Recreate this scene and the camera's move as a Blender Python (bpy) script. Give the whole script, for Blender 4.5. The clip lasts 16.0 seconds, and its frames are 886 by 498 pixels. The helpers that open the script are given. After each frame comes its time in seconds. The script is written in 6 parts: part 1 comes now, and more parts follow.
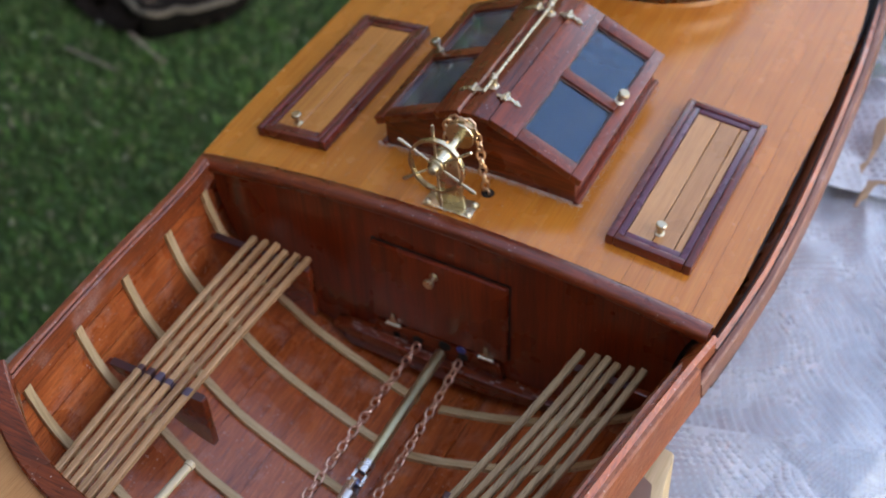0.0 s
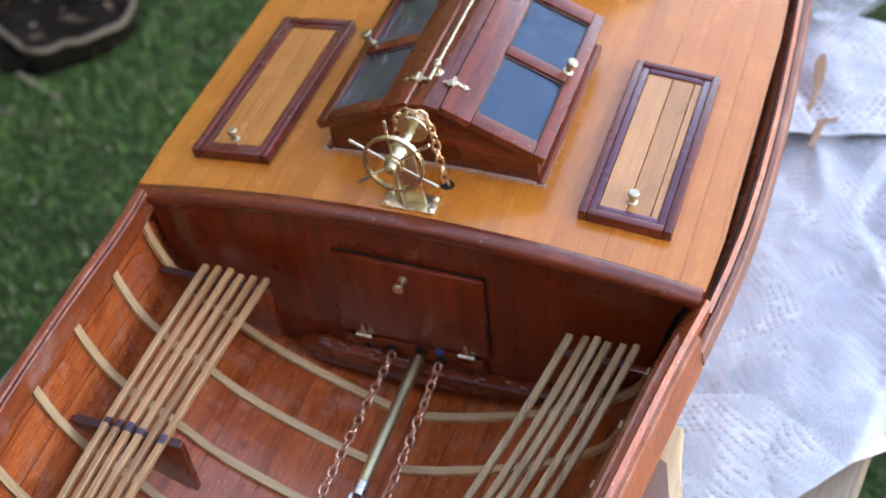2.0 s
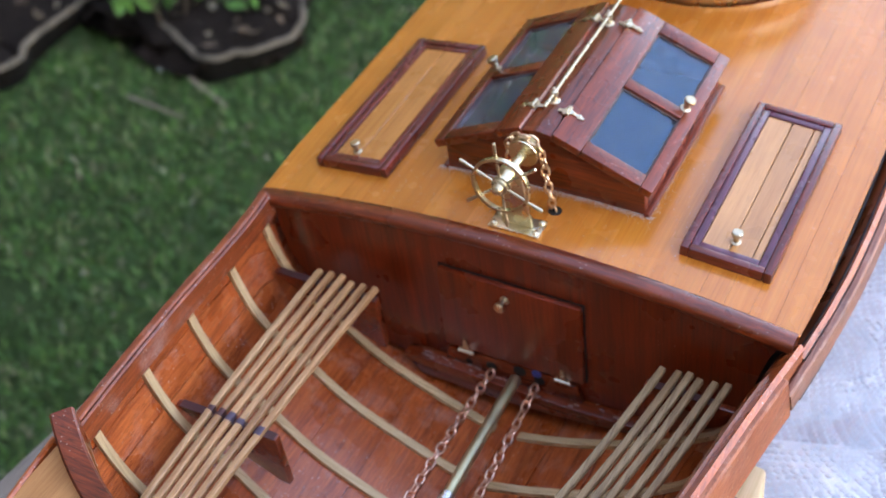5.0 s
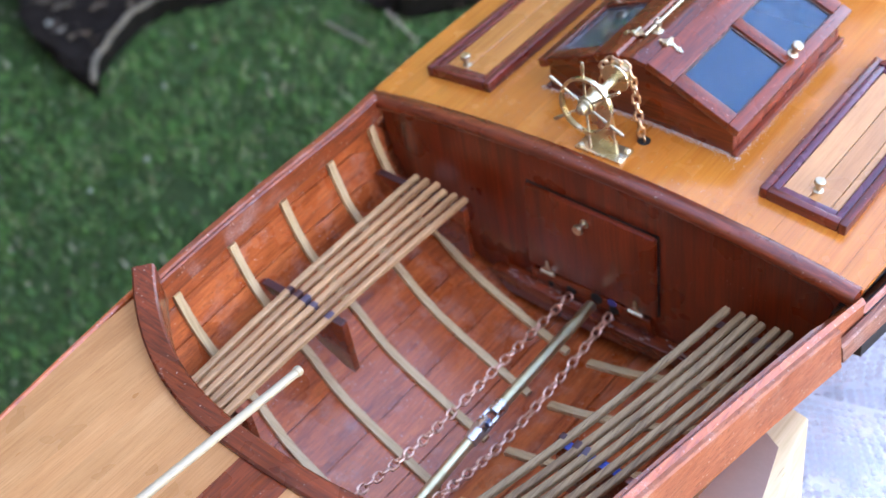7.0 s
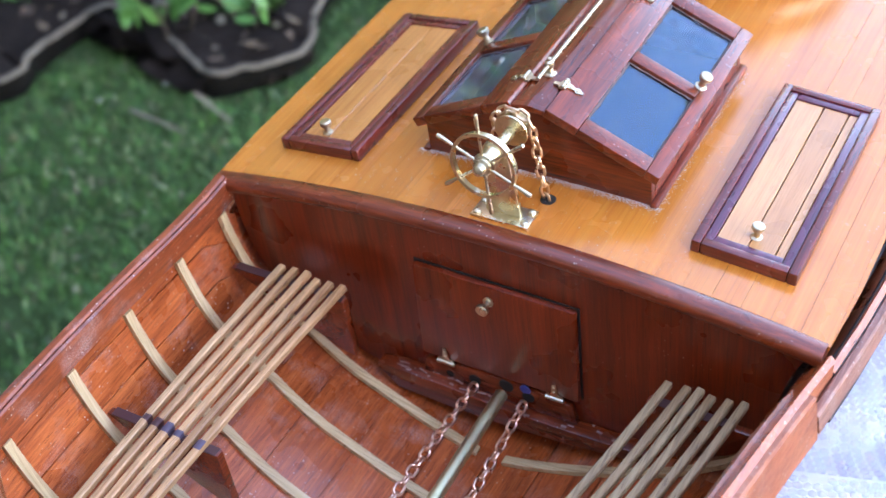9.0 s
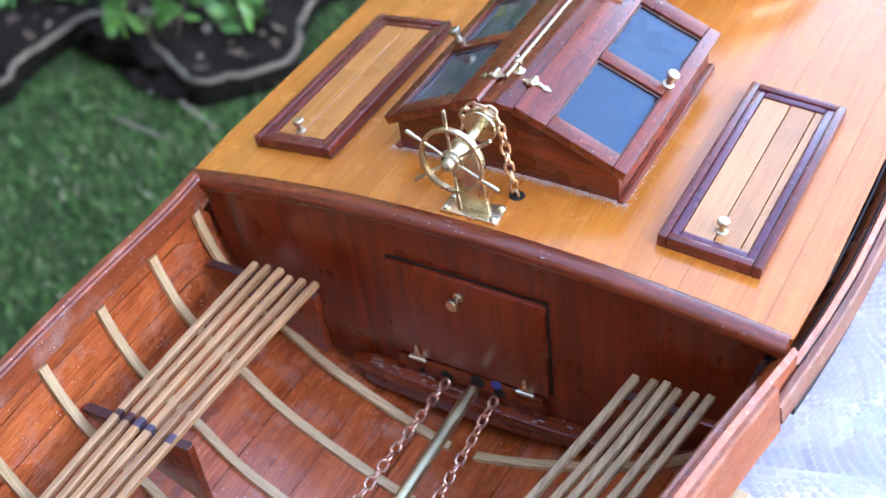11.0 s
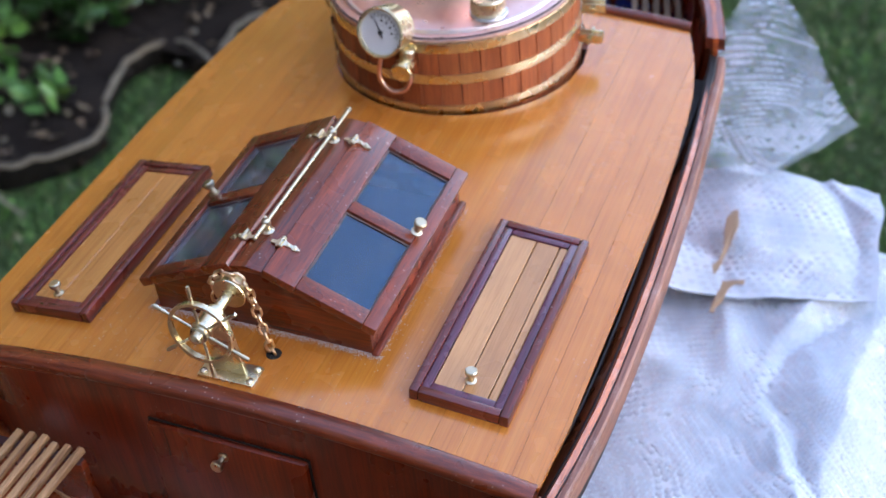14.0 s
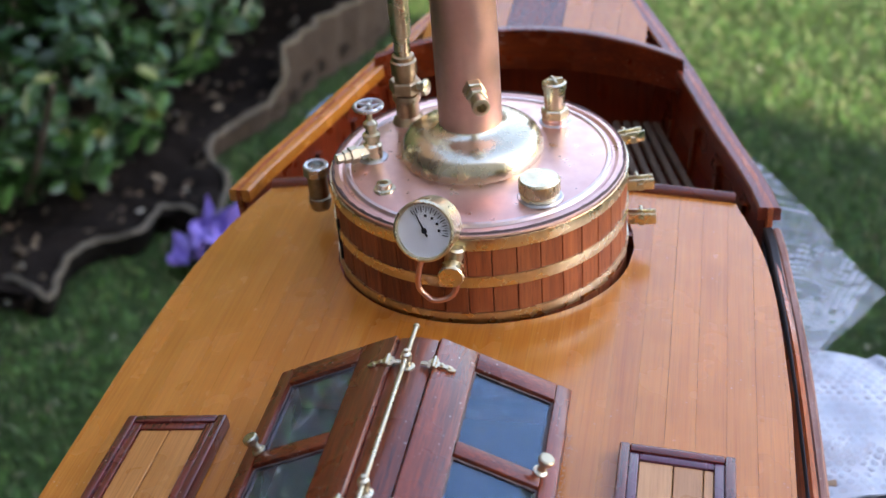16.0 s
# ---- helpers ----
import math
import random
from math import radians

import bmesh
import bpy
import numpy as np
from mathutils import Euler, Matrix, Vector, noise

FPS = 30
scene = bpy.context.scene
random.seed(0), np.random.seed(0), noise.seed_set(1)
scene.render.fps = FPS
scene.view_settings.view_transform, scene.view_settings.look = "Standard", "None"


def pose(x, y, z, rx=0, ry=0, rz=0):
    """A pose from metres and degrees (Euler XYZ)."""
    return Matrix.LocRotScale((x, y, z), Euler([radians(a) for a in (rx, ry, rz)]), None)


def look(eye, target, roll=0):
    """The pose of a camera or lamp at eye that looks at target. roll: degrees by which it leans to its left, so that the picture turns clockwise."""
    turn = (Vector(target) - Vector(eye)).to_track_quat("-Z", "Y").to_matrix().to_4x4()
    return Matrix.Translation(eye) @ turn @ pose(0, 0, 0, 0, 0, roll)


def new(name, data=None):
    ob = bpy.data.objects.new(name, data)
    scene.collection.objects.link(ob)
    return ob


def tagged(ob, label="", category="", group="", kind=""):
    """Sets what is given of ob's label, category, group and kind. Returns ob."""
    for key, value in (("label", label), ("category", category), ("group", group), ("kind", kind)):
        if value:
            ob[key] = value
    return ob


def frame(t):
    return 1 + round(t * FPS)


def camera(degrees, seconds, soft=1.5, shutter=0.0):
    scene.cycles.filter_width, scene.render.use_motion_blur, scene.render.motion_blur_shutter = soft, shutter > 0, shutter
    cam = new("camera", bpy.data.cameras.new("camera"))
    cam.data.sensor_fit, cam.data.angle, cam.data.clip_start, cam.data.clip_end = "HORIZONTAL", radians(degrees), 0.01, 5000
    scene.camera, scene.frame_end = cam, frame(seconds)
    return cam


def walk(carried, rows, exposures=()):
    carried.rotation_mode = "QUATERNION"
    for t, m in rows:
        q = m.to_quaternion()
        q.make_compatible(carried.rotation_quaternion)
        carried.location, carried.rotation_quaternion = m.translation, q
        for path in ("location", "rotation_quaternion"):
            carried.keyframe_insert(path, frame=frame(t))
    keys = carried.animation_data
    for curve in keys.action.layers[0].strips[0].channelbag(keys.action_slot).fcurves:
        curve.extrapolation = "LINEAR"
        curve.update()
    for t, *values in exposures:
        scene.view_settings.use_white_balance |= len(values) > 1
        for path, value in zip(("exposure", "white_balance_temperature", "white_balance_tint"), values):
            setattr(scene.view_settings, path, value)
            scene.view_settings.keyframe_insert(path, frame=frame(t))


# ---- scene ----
cam = camera(37.65, 16.0)
# lens opening: the deck is sharp, the lawn soft
cam.data.dof.use_dof = True
cam.data.dof.focus_distance = 0.56
cam.data.dof.aperture_fstop = 11.0
# seconds, eye, target, roll
PATH = [
    (0, (0.2498, -0.4204, 0.4779), (0.0356, -0.0557, 0.0523), -3.62),
    (0.5, (0.2653, -0.4072, 0.4800), (0.0520, -0.0424, 0.0541), -6.18),
    (1, (0.2551, -0.3982, 0.4910), (0.0430, -0.0167, 0.0794), -6.98),
    (1.5, (0.2271, -0.4072, 0.4738), (0.0193, -0.0187, 0.0665), -8.13),
    (2, (0.2129, -0.4086, 0.4570), (0.0357, -0.0299, 0.0267), -7.83),
    (2.5, (0.2116, -0.4010, 0.4650), (0.0313, -0.0250, 0.0335), -7.87),
    (3, (0.2227, -0.4003, 0.4700), (0.0398, -0.0187, 0.0446), -6.91),
    (3.2, (0.2250, -0.3997, 0.4694), (0.0429, -0.0181, 0.0437), -6.06),
    (5.5, (0.2563, -0.4128, 0.4560), (0.0021, -0.0578, 0.0444), -10.30),
    (6, (0.2740, -0.4075, 0.4470), (0.0231, -0.0671, 0.0213), -10.05),
    (6.5, (0.3007, -0.3996, 0.4556), (0.0076, -0.0898, 0.0336), -9.63),
    (7, (0.3132, -0.4031, 0.4456), (-0.0049, -0.1059, 0.0326), -10.91),
    (7.5, (0.2789, -0.3935, 0.3937), (-0.0140, -0.0651, -0.0142), -9.47),
    (8, (0.2380, -0.3318, 0.3819), (-0.0343, 0.0081, -0.0308), -13.13),
    (8.2, (0.2317, -0.3402, 0.3868), (-0.0344, 0.0063, -0.0244), -11.43),
    (10.3, (0.2373, -0.3685, 0.3803), (-0.0195, 0.0024, -0.0153), -8.23),
    (10.5, (0.2416, -0.3678, 0.3832), (-0.0140, 0.0031, -0.0132), -8.36),
    (11, (0.2442, -0.3652, 0.3818), (-0.0128, 0.0055, -0.0140), -8.65),
    (11.5, (0.2504, -0.3679, 0.3859), (-0.0068, 0.0073, -0.0053), -8.45),
    (12, (0.2535, -0.3663, 0.3828), (-0.0015, 0.0125, -0.0064), -8.54),
    (12.5, (0.2588, -0.3674, 0.3768), (0.0046, 0.0140, -0.0104), -8.43),
    (13, (0.2777, -0.3653, 0.3850), (0.0329, 0.0211, -0.0033), -7.71),
    (13.5, (0.3023, -0.3610, 0.4064), (0.0777, 0.0410, 0.0217), -5.80),
    (14, (0.2734, -0.3200, 0.4270), (0.0779, 0.0904, 0.0355), -6.41),
    (14.5, (0.2002, -0.2876, 0.4405), (0.0171, 0.1290, 0.0494), -7.64),
    (15, (0.1617, -0.2632, 0.4232), (0.0144, 0.1644, 0.0290), -8.28),
    (15.5, (0.1307, -0.2569, 0.3820), (0.0085, 0.2157, 0.0330), -6.75),
    (16, (0.1117, -0.2559, 0.3637), (-0.0033, 0.2366, 0.0409), -4.79),
]
# seconds, stops, kelvin, tint
EXPOSURES = [(t, e + 2.15, k, 24) for t, e, k in ((0.0, 0.45, 8700), (1.0, 0.8, 8600), (2.0, 1.0, 8500), (3.2, 0.95, 8500), (5.5, 1.1, 7900), (6.5, 1.2, 7500), (7.0, 1.45, 7200), (8.2, 1.55, 7000), (10.3, 1.6, 6950), (12.5, 1.55, 6950), (13.5, 1.05, 7300), (14.5, 0.7, 7600), (16.0, 0.6, 7800))]
walk(cam, [(t, look(eye, target, roll)) for t, eye, target, roll in PATH], EXPOSURES)

# ---------------------------------------------------------------- world and light
world = bpy.data.worlds.new("sky")
scene.world = world
world.use_nodes = True
wn = world.node_tree
sky = wn.nodes.new("ShaderNodeTexSky")
sky.sky_type = "NISHITA"
sky.sun_disc = False
sky.sun_elevation = radians(28)
sky.sun_rotation = radians(120)
sky.dust_density = 0.4
wn.links.new(sky.outputs[0], wn.nodes["Background"].inputs[0])
wn.nodes["Background"].inputs[1].default_value = 0.15
sun = new("sun", bpy.data.lights.new("sun", "SUN"))
sun.data.energy = 2.6
sun.data.angle = radians(0.6)
sun.data.color = (1.0, 0.95, 0.88)
sun.matrix_world = look((2.29, -1.32, 1.41), (0, 0, 0))


# ---------------------------------------------------------------- materials
def mat_new(name):
    m = bpy.data.materials.new(name)
    m.use_nodes = True
    nt = m.node_tree
    return m, nt, nt.nodes["Principled BSDF"]


def noise_node(nt, vec, scale, detail=4.0, rough=0.55, distortion=0.0):
    n = nt.nodes.new("ShaderNodeTexNoise")
    n.inputs["Scale"].default_value = scale
    n.inputs["Detail"].default_value = detail
    n.inputs["Roughness"].default_value = rough
    n.inputs["Distortion"].default_value = distortion
    nt.links.new(vec, n.inputs["Vector"])
    return n.outputs["Fac"]


def ramp_node(nt, fac, stops):
    r = nt.nodes.new("ShaderNodeValToRGB")
    while len(r.color_ramp.elements) < len(stops):
        r.color_ramp.elements.new(0.5)
    for e, (p, c) in zip(r.color_ramp.elements, stops):
        e.position = p
        e.color = (*c, 1)
    nt.links.new(fac, r.inputs[0])
    return r.outputs[0]


def mix_node(nt, fac, a, b, mode="MIX"):
    n = nt.nodes.new("ShaderNodeMix")
    n.data_type, n.blend_type = "RGBA", mode
    if isinstance(fac, float):
        n.inputs[0].default_value = fac
    else:
        nt.links.new(fac, n.inputs[0])
    for sock, v in ((n.inputs[6], a), (n.inputs[7], b)):
        if isinstance(v, tuple):
            sock.default_value = (*v, 1)
        else:
            nt.links.new(v, sock)
    return n.outputs[2]


def bump_node(nt, bsdf, height, strength, distance):
    b = nt.nodes.new("ShaderNodeBump")
    b.inputs["Strength"].default_value = strength
    b.inputs["Distance"].default_value = distance
    nt.links.new(height, b.inputs["Height"])
    nt.links.new(b.outputs[0], bsdf.inputs["Normal"])


def coords(nt, scale=(1, 1, 1), shift=0.0):
    """Object coordinates in metres, scaled per axis, moved at random from piece to piece."""
    tc = nt.nodes.new("ShaderNodeTexCoord")
    mp = nt.nodes.new("ShaderNodeMapping")
    mp.inputs["Scale"].default_value = scale
    nt.links.new(tc.outputs["Object"], mp.inputs["Vector"])
    if not shift:
        return mp.outputs[0], None
    oi = nt.nodes.new("ShaderNodeObjectInfo")
    mul = nt.nodes.new("ShaderNodeMath")
    mul.operation = "MULTIPLY"
    mul.inputs[1].default_value = shift
    nt.links.new(oi.outputs["Random"], mul.inputs[0])
    add = nt.nodes.new("ShaderNodeVectorMath")
    nt.links.new(mp.outputs[0], add.inputs[0])
    nt.links.new(mul.outputs[0], add.inputs[1])
    return add.outputs[0], oi.outputs["Random"]


def wood(name, light, mid, dark, along="Y", fine=900.0, stretch=0.03, gloss=0.28, coat=0.35, dust=0.0, figure=0.5, vary=0.0, bump=0.12, pore=0.6):
    """Varnished wood with the grain along one axis."""
    m, nt, p = mat_new(name)
    k = {"X": (stretch, 1, 1), "Y": (1, stretch, 1), "Z": (1, 1, stretch), "XZ": (stretch, 1, stretch)}[along]
    vec, rnd = coords(nt, k, 7.0)
    grain = noise_node(nt, vec, fine, 5.0, 0.6, 0.2)
    streak = noise_node(nt, vec, fine * 0.14, 4.0, 0.6, 0.6)
    wide, _ = coords(nt, (1, 1, 1), 3.0)
    blot = noise_node(nt, wide, 26.0, 3.0, 0.55)
    c = ramp_node(nt, grain, [(0.36, dark), (0.5, mid), (0.64, light)])
    c2 = ramp_node(nt, streak, [(0.32, dark), (0.5, mid), (0.7, light)])
    c = mix_node(nt, figure, c, c2)
    c = mix_node(nt, 0.4, c, mix_node(nt, 1.0, c, ramp_node(nt, blot, [(0.3, (0.55, 0.5, 0.45)), (0.7, (1.0, 1.0, 1.0))]), "MULTIPLY"))
    if vary:
        c = mix_node(nt, vary, c, mix_node(nt, 1.0, c, ramp_node(nt, rnd, [(0.0, (0.6, 0.56, 0.52)), (0.5, (1.0, 1.0, 1.0)), (1.0, (0.86, 0.95, 1.0))]), "MULTIPLY"))
    pores = noise_node(nt, vec, fine * 2.2, 2.0, 0.5)
    c = mix_node(nt, ramp_node(nt, pores, [(0.60, (0, 0, 0)), (0.68, (pore, pore, pore))]), c, tuple(v * 0.45 for v in dark))
    if dust:
        cell = nt.nodes.new("ShaderNodeTexVoronoi")
        cell.inputs["Scale"].default_value = 430.0
        nt.links.new(wide, cell.inputs["Vector"])
        dot = ramp_node(nt, cell.outputs["Distance"], [(0.10, (1, 1, 1)), (0.24, (0, 0, 0))])
        some = ramp_node(nt, cell.outputs["Color"], [(0.60 - 0.1 * dust, (0, 0, 0)), (0.74 - 0.1 * dust, (1, 1, 1))])
        cover = noise_node(nt, wide, 34.0, 3.0, 0.6)
        thick = min(1.0, 0.35 + dust)
        s = mix_node(nt, 1.0, mix_node(nt, 1.0, dot, some, "MULTIPLY"), ramp_node(nt, cover, [(0.52 - 0.14 * dust, (0, 0, 0)), (0.72, (thick,) * 3)]), "MULTIPLY")
        c = mix_node(nt, s, c, (0.66, 0.56, 0.50))
        if dust > 0.6:
            # powder of sanding dust in soft patches
            grit = noise_node(nt, wide, 1500.0, 3.0, 0.7)
            patch = noise_node(nt, wide, 48.0, 4.0, 0.6)
            powder = mix_node(nt, 1.0, ramp_node(nt, grit, [(0.44, (0.15,) * 3), (0.62, (1, 1, 1))]), ramp_node(nt, patch, [(0.54, (0, 0, 0)), (0.74, (0.42,) * 3)]), "MULTIPLY")
            c = mix_node(nt, powder, c, (0.60, 0.50, 0.47))
    nt.links.new(c, p.inputs["Base Color"])
    nt.links.new(ramp_node(nt, blot, [(0.3, (gloss, gloss, gloss)), (0.75, (gloss + 0.2, gloss + 0.2, gloss + 0.2))]), p.inputs["Roughness"])
    p.inputs["Coat Weight"].default_value = coat
    p.inputs["Coat Roughness"].default_value = 0.16
    bump_node(nt, p, grain, bump, 0.0004)
    return m


def metal(name, colour, rough=0.25, stain=None, bump=0.05):
    m, nt, p = mat_new(name)
    vec, _ = coords(nt, (1, 1, 1), 2.0)
    n = noise_node(nt, vec, 120.0, 4.0, 0.6)
    c = mix_node(nt, ramp_node(nt, n, [(0.4, (0, 0, 0)), (0.75, (1, 1, 1))]), colour, stain or tuple(v * 0.72 for v in colour))
    nt.links.new(c, p.inputs["Base Color"])
    p.inputs["Metallic"].default_value = 1.0
    nt.links.new(ramp_node(nt, n, [(0.3, (rough * 0.8,) * 3), (0.8, (rough * 1.7,) * 3)]), p.inputs["Roughness"])
    bump_node(nt, p, noise_node(nt, vec, 900.0, 2.0), bump, 0.0002)
    return m


def plain(name, colour, rough=0.6, spot=0.8, scale=60.0, bump=0.1, shine=0.5):
    m, nt, p = mat_new(name)
    vec, _ = coords(nt, (1, 1, 1), 2.0)
    n = noise_node(nt, vec, scale, 5.0, 0.6)
    nt.links.new(mix_node(nt, n, colour, tuple(v * spot for v in colour)), p.inputs["Base Color"])
    p.inputs["Roughness"].default_value = rough
    p.inputs["Specular IOR Level"].default_value = shine
    bump_node(nt, p, n, bump, 0.3 / scale)
    return m


FIR = wood("varnished_fir", (0.66, 0.238, 0.038), (0.61, 0.196, 0.026), (0.50, 0.140, 0.017), fine=1300, stretch=0.010, gloss=0.15, coat=0.6, figure=0.5, vary=0.4, dust=0.2, pore=0.3, bump=0.035)
FIR_MID = wood("golden_fir", (0.68, 0.300, 0.085), (0.58, 0.225, 0.054), (0.40, 0.125, 0.026), fine=1300, stretch=0.012, gloss=0.2, coat=0.45, figure=0.35, vary=0.3, pore=0.3)
FIR_PALE = wood("pale_fir", (0.64, 0.32, 0.130), (0.58, 0.27, 0.10), (0.48, 0.20, 0.066), fine=1400, gloss=0.24, coat=0.35, figure=0.45, vary=0.4, pore=0.3, bump=0.04)
MAHOGANY = wood("varnished_mahogany", (0.31, 0.050, 0.0115), (0.175, 0.025, 0.0058), (0.055, 0.0075, 0.0025), fine=900, stretch=0.05, gloss=0.2, coat=0.45, dust=0.45, bump=0.3)
MAHOGANY_X = wood("mahogany_across", (0.29, 0.047, 0.0105), (0.155, 0.022, 0.0052), (0.05, 0.0068, 0.0023), along="X", fine=900, stretch=0.05, gloss=0.2, coat=0.3, dust=0.6, bump=0.3)
MAHOGANY_Z = wood("mahogany_upright", (0.27, 0.037, 0.0080), (0.185, 0.023, 0.0052), (0.09, 0.0115, 0.0032), along="Z", fine=900, gloss=0.22, coat=0.2, dust=0.25, figure=0.6)
HULL_WOOD = wood("hull_mahogany", (0.70, 0.184, 0.050), (0.49, 0.102, 0.026), (0.19, 0.034, 0.010), fine=900, stretch=0.045, gloss=0.2, coat=0.5, dust=0.95, vary=0.6, figure=0.55)
# same wood as the port rail, lightened for the light on starboard
RAW_LIT_MAHOGANY = wood("dry_lit_mahogany", (0.45, 0.160, 0.080), (0.36, 0.108, 0.051), (0.20, 0.050, 0.022), fine=750, stretch=0.13, gloss=0.5, coat=0.0, dust=0.8, bump=0.5)
RAIL_WOOD = wood("rail_mahogany", (0.36, 0.080, 0.019), (0.23, 0.043, 0.010), (0.09, 0.014, 0.004), fine=800, stretch=0.06, gloss=0.35, coat=0.15, dust=0.9, bump=0.4)
DUSTY_RAIL = wood("dusty_rail", (0.42, 0.21, 0.15), (0.30, 0.125, 0.085), (0.15, 0.055, 0.036), fine=700, gloss=0.45, coat=0.1, dust=1.0, bump=0.3)
GLOSSY_RAIL = wood("glossy_rail", (0.34, 0.075, 0.035), (0.22, 0.040, 0.020), (0.10, 0.016, 0.009), fine=900, gloss=0.3, coat=0.9, dust=0.3)
# black colour that stands for the deep shade in the starboard deck gap
GAP_SHADE = plain("gap_shade", (0.016, 0.012, 0.012), 0.6, 0.5, 200.0)
MAROON = wood("maroon_mahogany", (0.24, 0.034, 0.020), (0.135, 0.017, 0.0115), (0.05, 0.0065, 0.005), fine=900, stretch=0.05, gloss=0.18, coat=0.4, dust=0.4, bump=0.3)
MAROON_X = wood("maroon_across", (0.24, 0.034, 0.020), (0.135, 0.017, 0.0115), (0.05, 0.0065, 0.005), along="X", fine=900, stretch=0.05, gloss=0.18, coat=0.4, dust=0.4, bump=0.3)
PURPLE_WOOD = wood("dark_inlay", (0.15, 0.028, 0.066), (0.10, 0.018, 0.044), (0.05, 0.010, 0.022), fine=1000, gloss=0.18, coat=0.5)
ASH = wood("bare_ash", (0.78, 0.60, 0.36), (0.68, 0.49, 0.26), (0.46, 0.29, 0.13), along="XZ", fine=1000, gloss=0.5, coat=0.0, vary=0.4, figure=0.4, dust=0.4)
SLAT_WOOD = wood("oiled_slat", (0.66, 0.395, 0.19), (0.53, 0.285, 0.125), (0.23, 0.10, 0.038), fine=800, stretch=0.05, gloss=0.4, coat=0.1, vary=0.6, figure=0.5, bump=0.5)
DARKER_SLAT = wood("darker_slat", (0.50, 0.34, 0.18), (0.37, 0.235, 0.115), (0.16, 0.090, 0.042), fine=800, stretch=0.05, gloss=0.5, coat=0.0, vary=0.6, figure=0.5, bump=0.5)
STAVE = wood("stave_wood", (0.52, 0.150, 0.048), (0.34, 0.080, 0.024), (0.14, 0.026, 0.008), along="Z", fine=600, stretch=0.06, gloss=0.45, coat=0.05, vary=0.9, figure=0.6, bump=0.4)
GREY_SLAT = wood("weathered_slat", (0.26, 0.19, 0.13), (0.19, 0.13, 0.085), (0.10, 0.065, 0.04), fine=900, gloss=0.5, coat=0.0, vary=0.5)
BENCH_WOOD = wood("weathered_board", (0.36, 0.30, 0.24), (0.28, 0.23, 0.18), (0.17, 0.135, 0.105), fine=300, gloss=0.7, coat=0.0, bump=0.4, vary=0.5)
PLY = wood("pale_plywood", (0.72, 0.58, 0.38), (0.64, 0.49, 0.30), (0.5, 0.36, 0.2), fine=500, gloss=0.6, coat=0.0)
BRASS = metal("brass", (0.82, 0.74, 0.52), 0.25, (0.60, 0.51, 0.32))
PALE_BRASS = metal("bright_brass", (0.66, 0.59, 0.43), 0.27, (0.50, 0.42, 0.28))
COPPER = metal("copper", (0.84, 0.53, 0.45), 0.3, (0.77, 0.47, 0.41), 0.04)
SATIN_BRASS = metal("satin_brass", (0.66, 0.61, 0.46), 0.22, (0.60, 0.54, 0.40), 0.01)
DULL_BRASS = metal("dull_brass", (0.62, 0.58, 0.36), 0.36, (0.56, 0.51, 0.30), 0.01)
TARNISHED = metal("tarnished_brass", (0.34, 0.30, 0.21), 0.35, (0.16, 0.13, 0.09))
STEEL = metal("steel", (0.62, 0.62, 0.60), 0.25)
SILVER_ROD = plain("cream_rod", (0.40, 0.335, 0.225), 0.35, 0.8)
TIN = metal("solder", (0.62, 0.63, 0.66), 0.35)
CHAIN_COPPER = metal("copper_chain", (0.84, 0.54, 0.40), 0.3, (0.55, 0.29, 0.19))
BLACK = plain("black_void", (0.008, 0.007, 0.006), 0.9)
BLUE_PAINT = plain("blue_paint", (0.03, 0.06, 0.32), 0.35)
BLUE_DARK = plain("dark_blue_stain", (0.075, 0.055, 0.085), 0.5)
STAIN = plain("plum_stain", (0.060, 0.020, 0.020), 0.45)
DIAL_WHITE = plain("dial_white", (0.88, 0.91, 0.93), 0.35, 0.98)
INK = plain("black_ink", (0.012, 0.012, 0.014), 0.5)


def glass_material(name, dust):
    m, nt, p = mat_new(name)
    vec, _ = coords(nt, (1, 1, 1))
    d = noise_node(nt, vec, 60.0, 4.0)
    # the blue of the reflected sky is put into both tints
    p.inputs["Base Color"].default_value = (0.6, 0.78, 1.0, 1)
    p.inputs["Specular Tint"].default_value = (0.32, 0.70, 1.0, 1)
    p.inputs["Transmission Weight"].default_value = 1.0
    p.inputs["IOR"].default_value = 1.6
    nt.links.new(ramp_node(nt, d, [(0.5, (0.01,) * 3), (0.85, (0.08,) * 3)]), p.inputs["Roughness"])
    # a thin film of dust and wiped streaks
    film = nt.nodes.new("ShaderNodeBsdfDiffuse")
    film.inputs["Color"].default_value = (0.55, 0.56, 0.58, 1)
    wipe, _ = coords(nt, (1.0, 0.35, 1.0))
    streak = noise_node(nt, wipe, 95.0, 5.0, 0.65, 1.5)
    ms = nt.nodes.new("ShaderNodeMixShader")
    nt.links.new(ramp_node(nt, streak, [(0.40, (0.3 * dust,) * 3), (0.58, (dust,) * 3), (0.76, (min(0.5, 5 * dust),) * 3)]), ms.inputs[0])
    nt.links.new(p.outputs[0], ms.inputs[1])
    nt.links.new(film.outputs[0], ms.inputs[2])
    nt.links.new(ms.outputs[0], nt.nodes["Material Output"].inputs[0])
    return m


GLASS = glass_material("sky_tinted_glass", 0.022)
DUSTY_GLASS = glass_material("dusty_glass", 0.075)
PUTTY = plain("dusty_putty", (0.16, 0.12, 0.11), 0.8, 0.4, 300.0, 0.4)


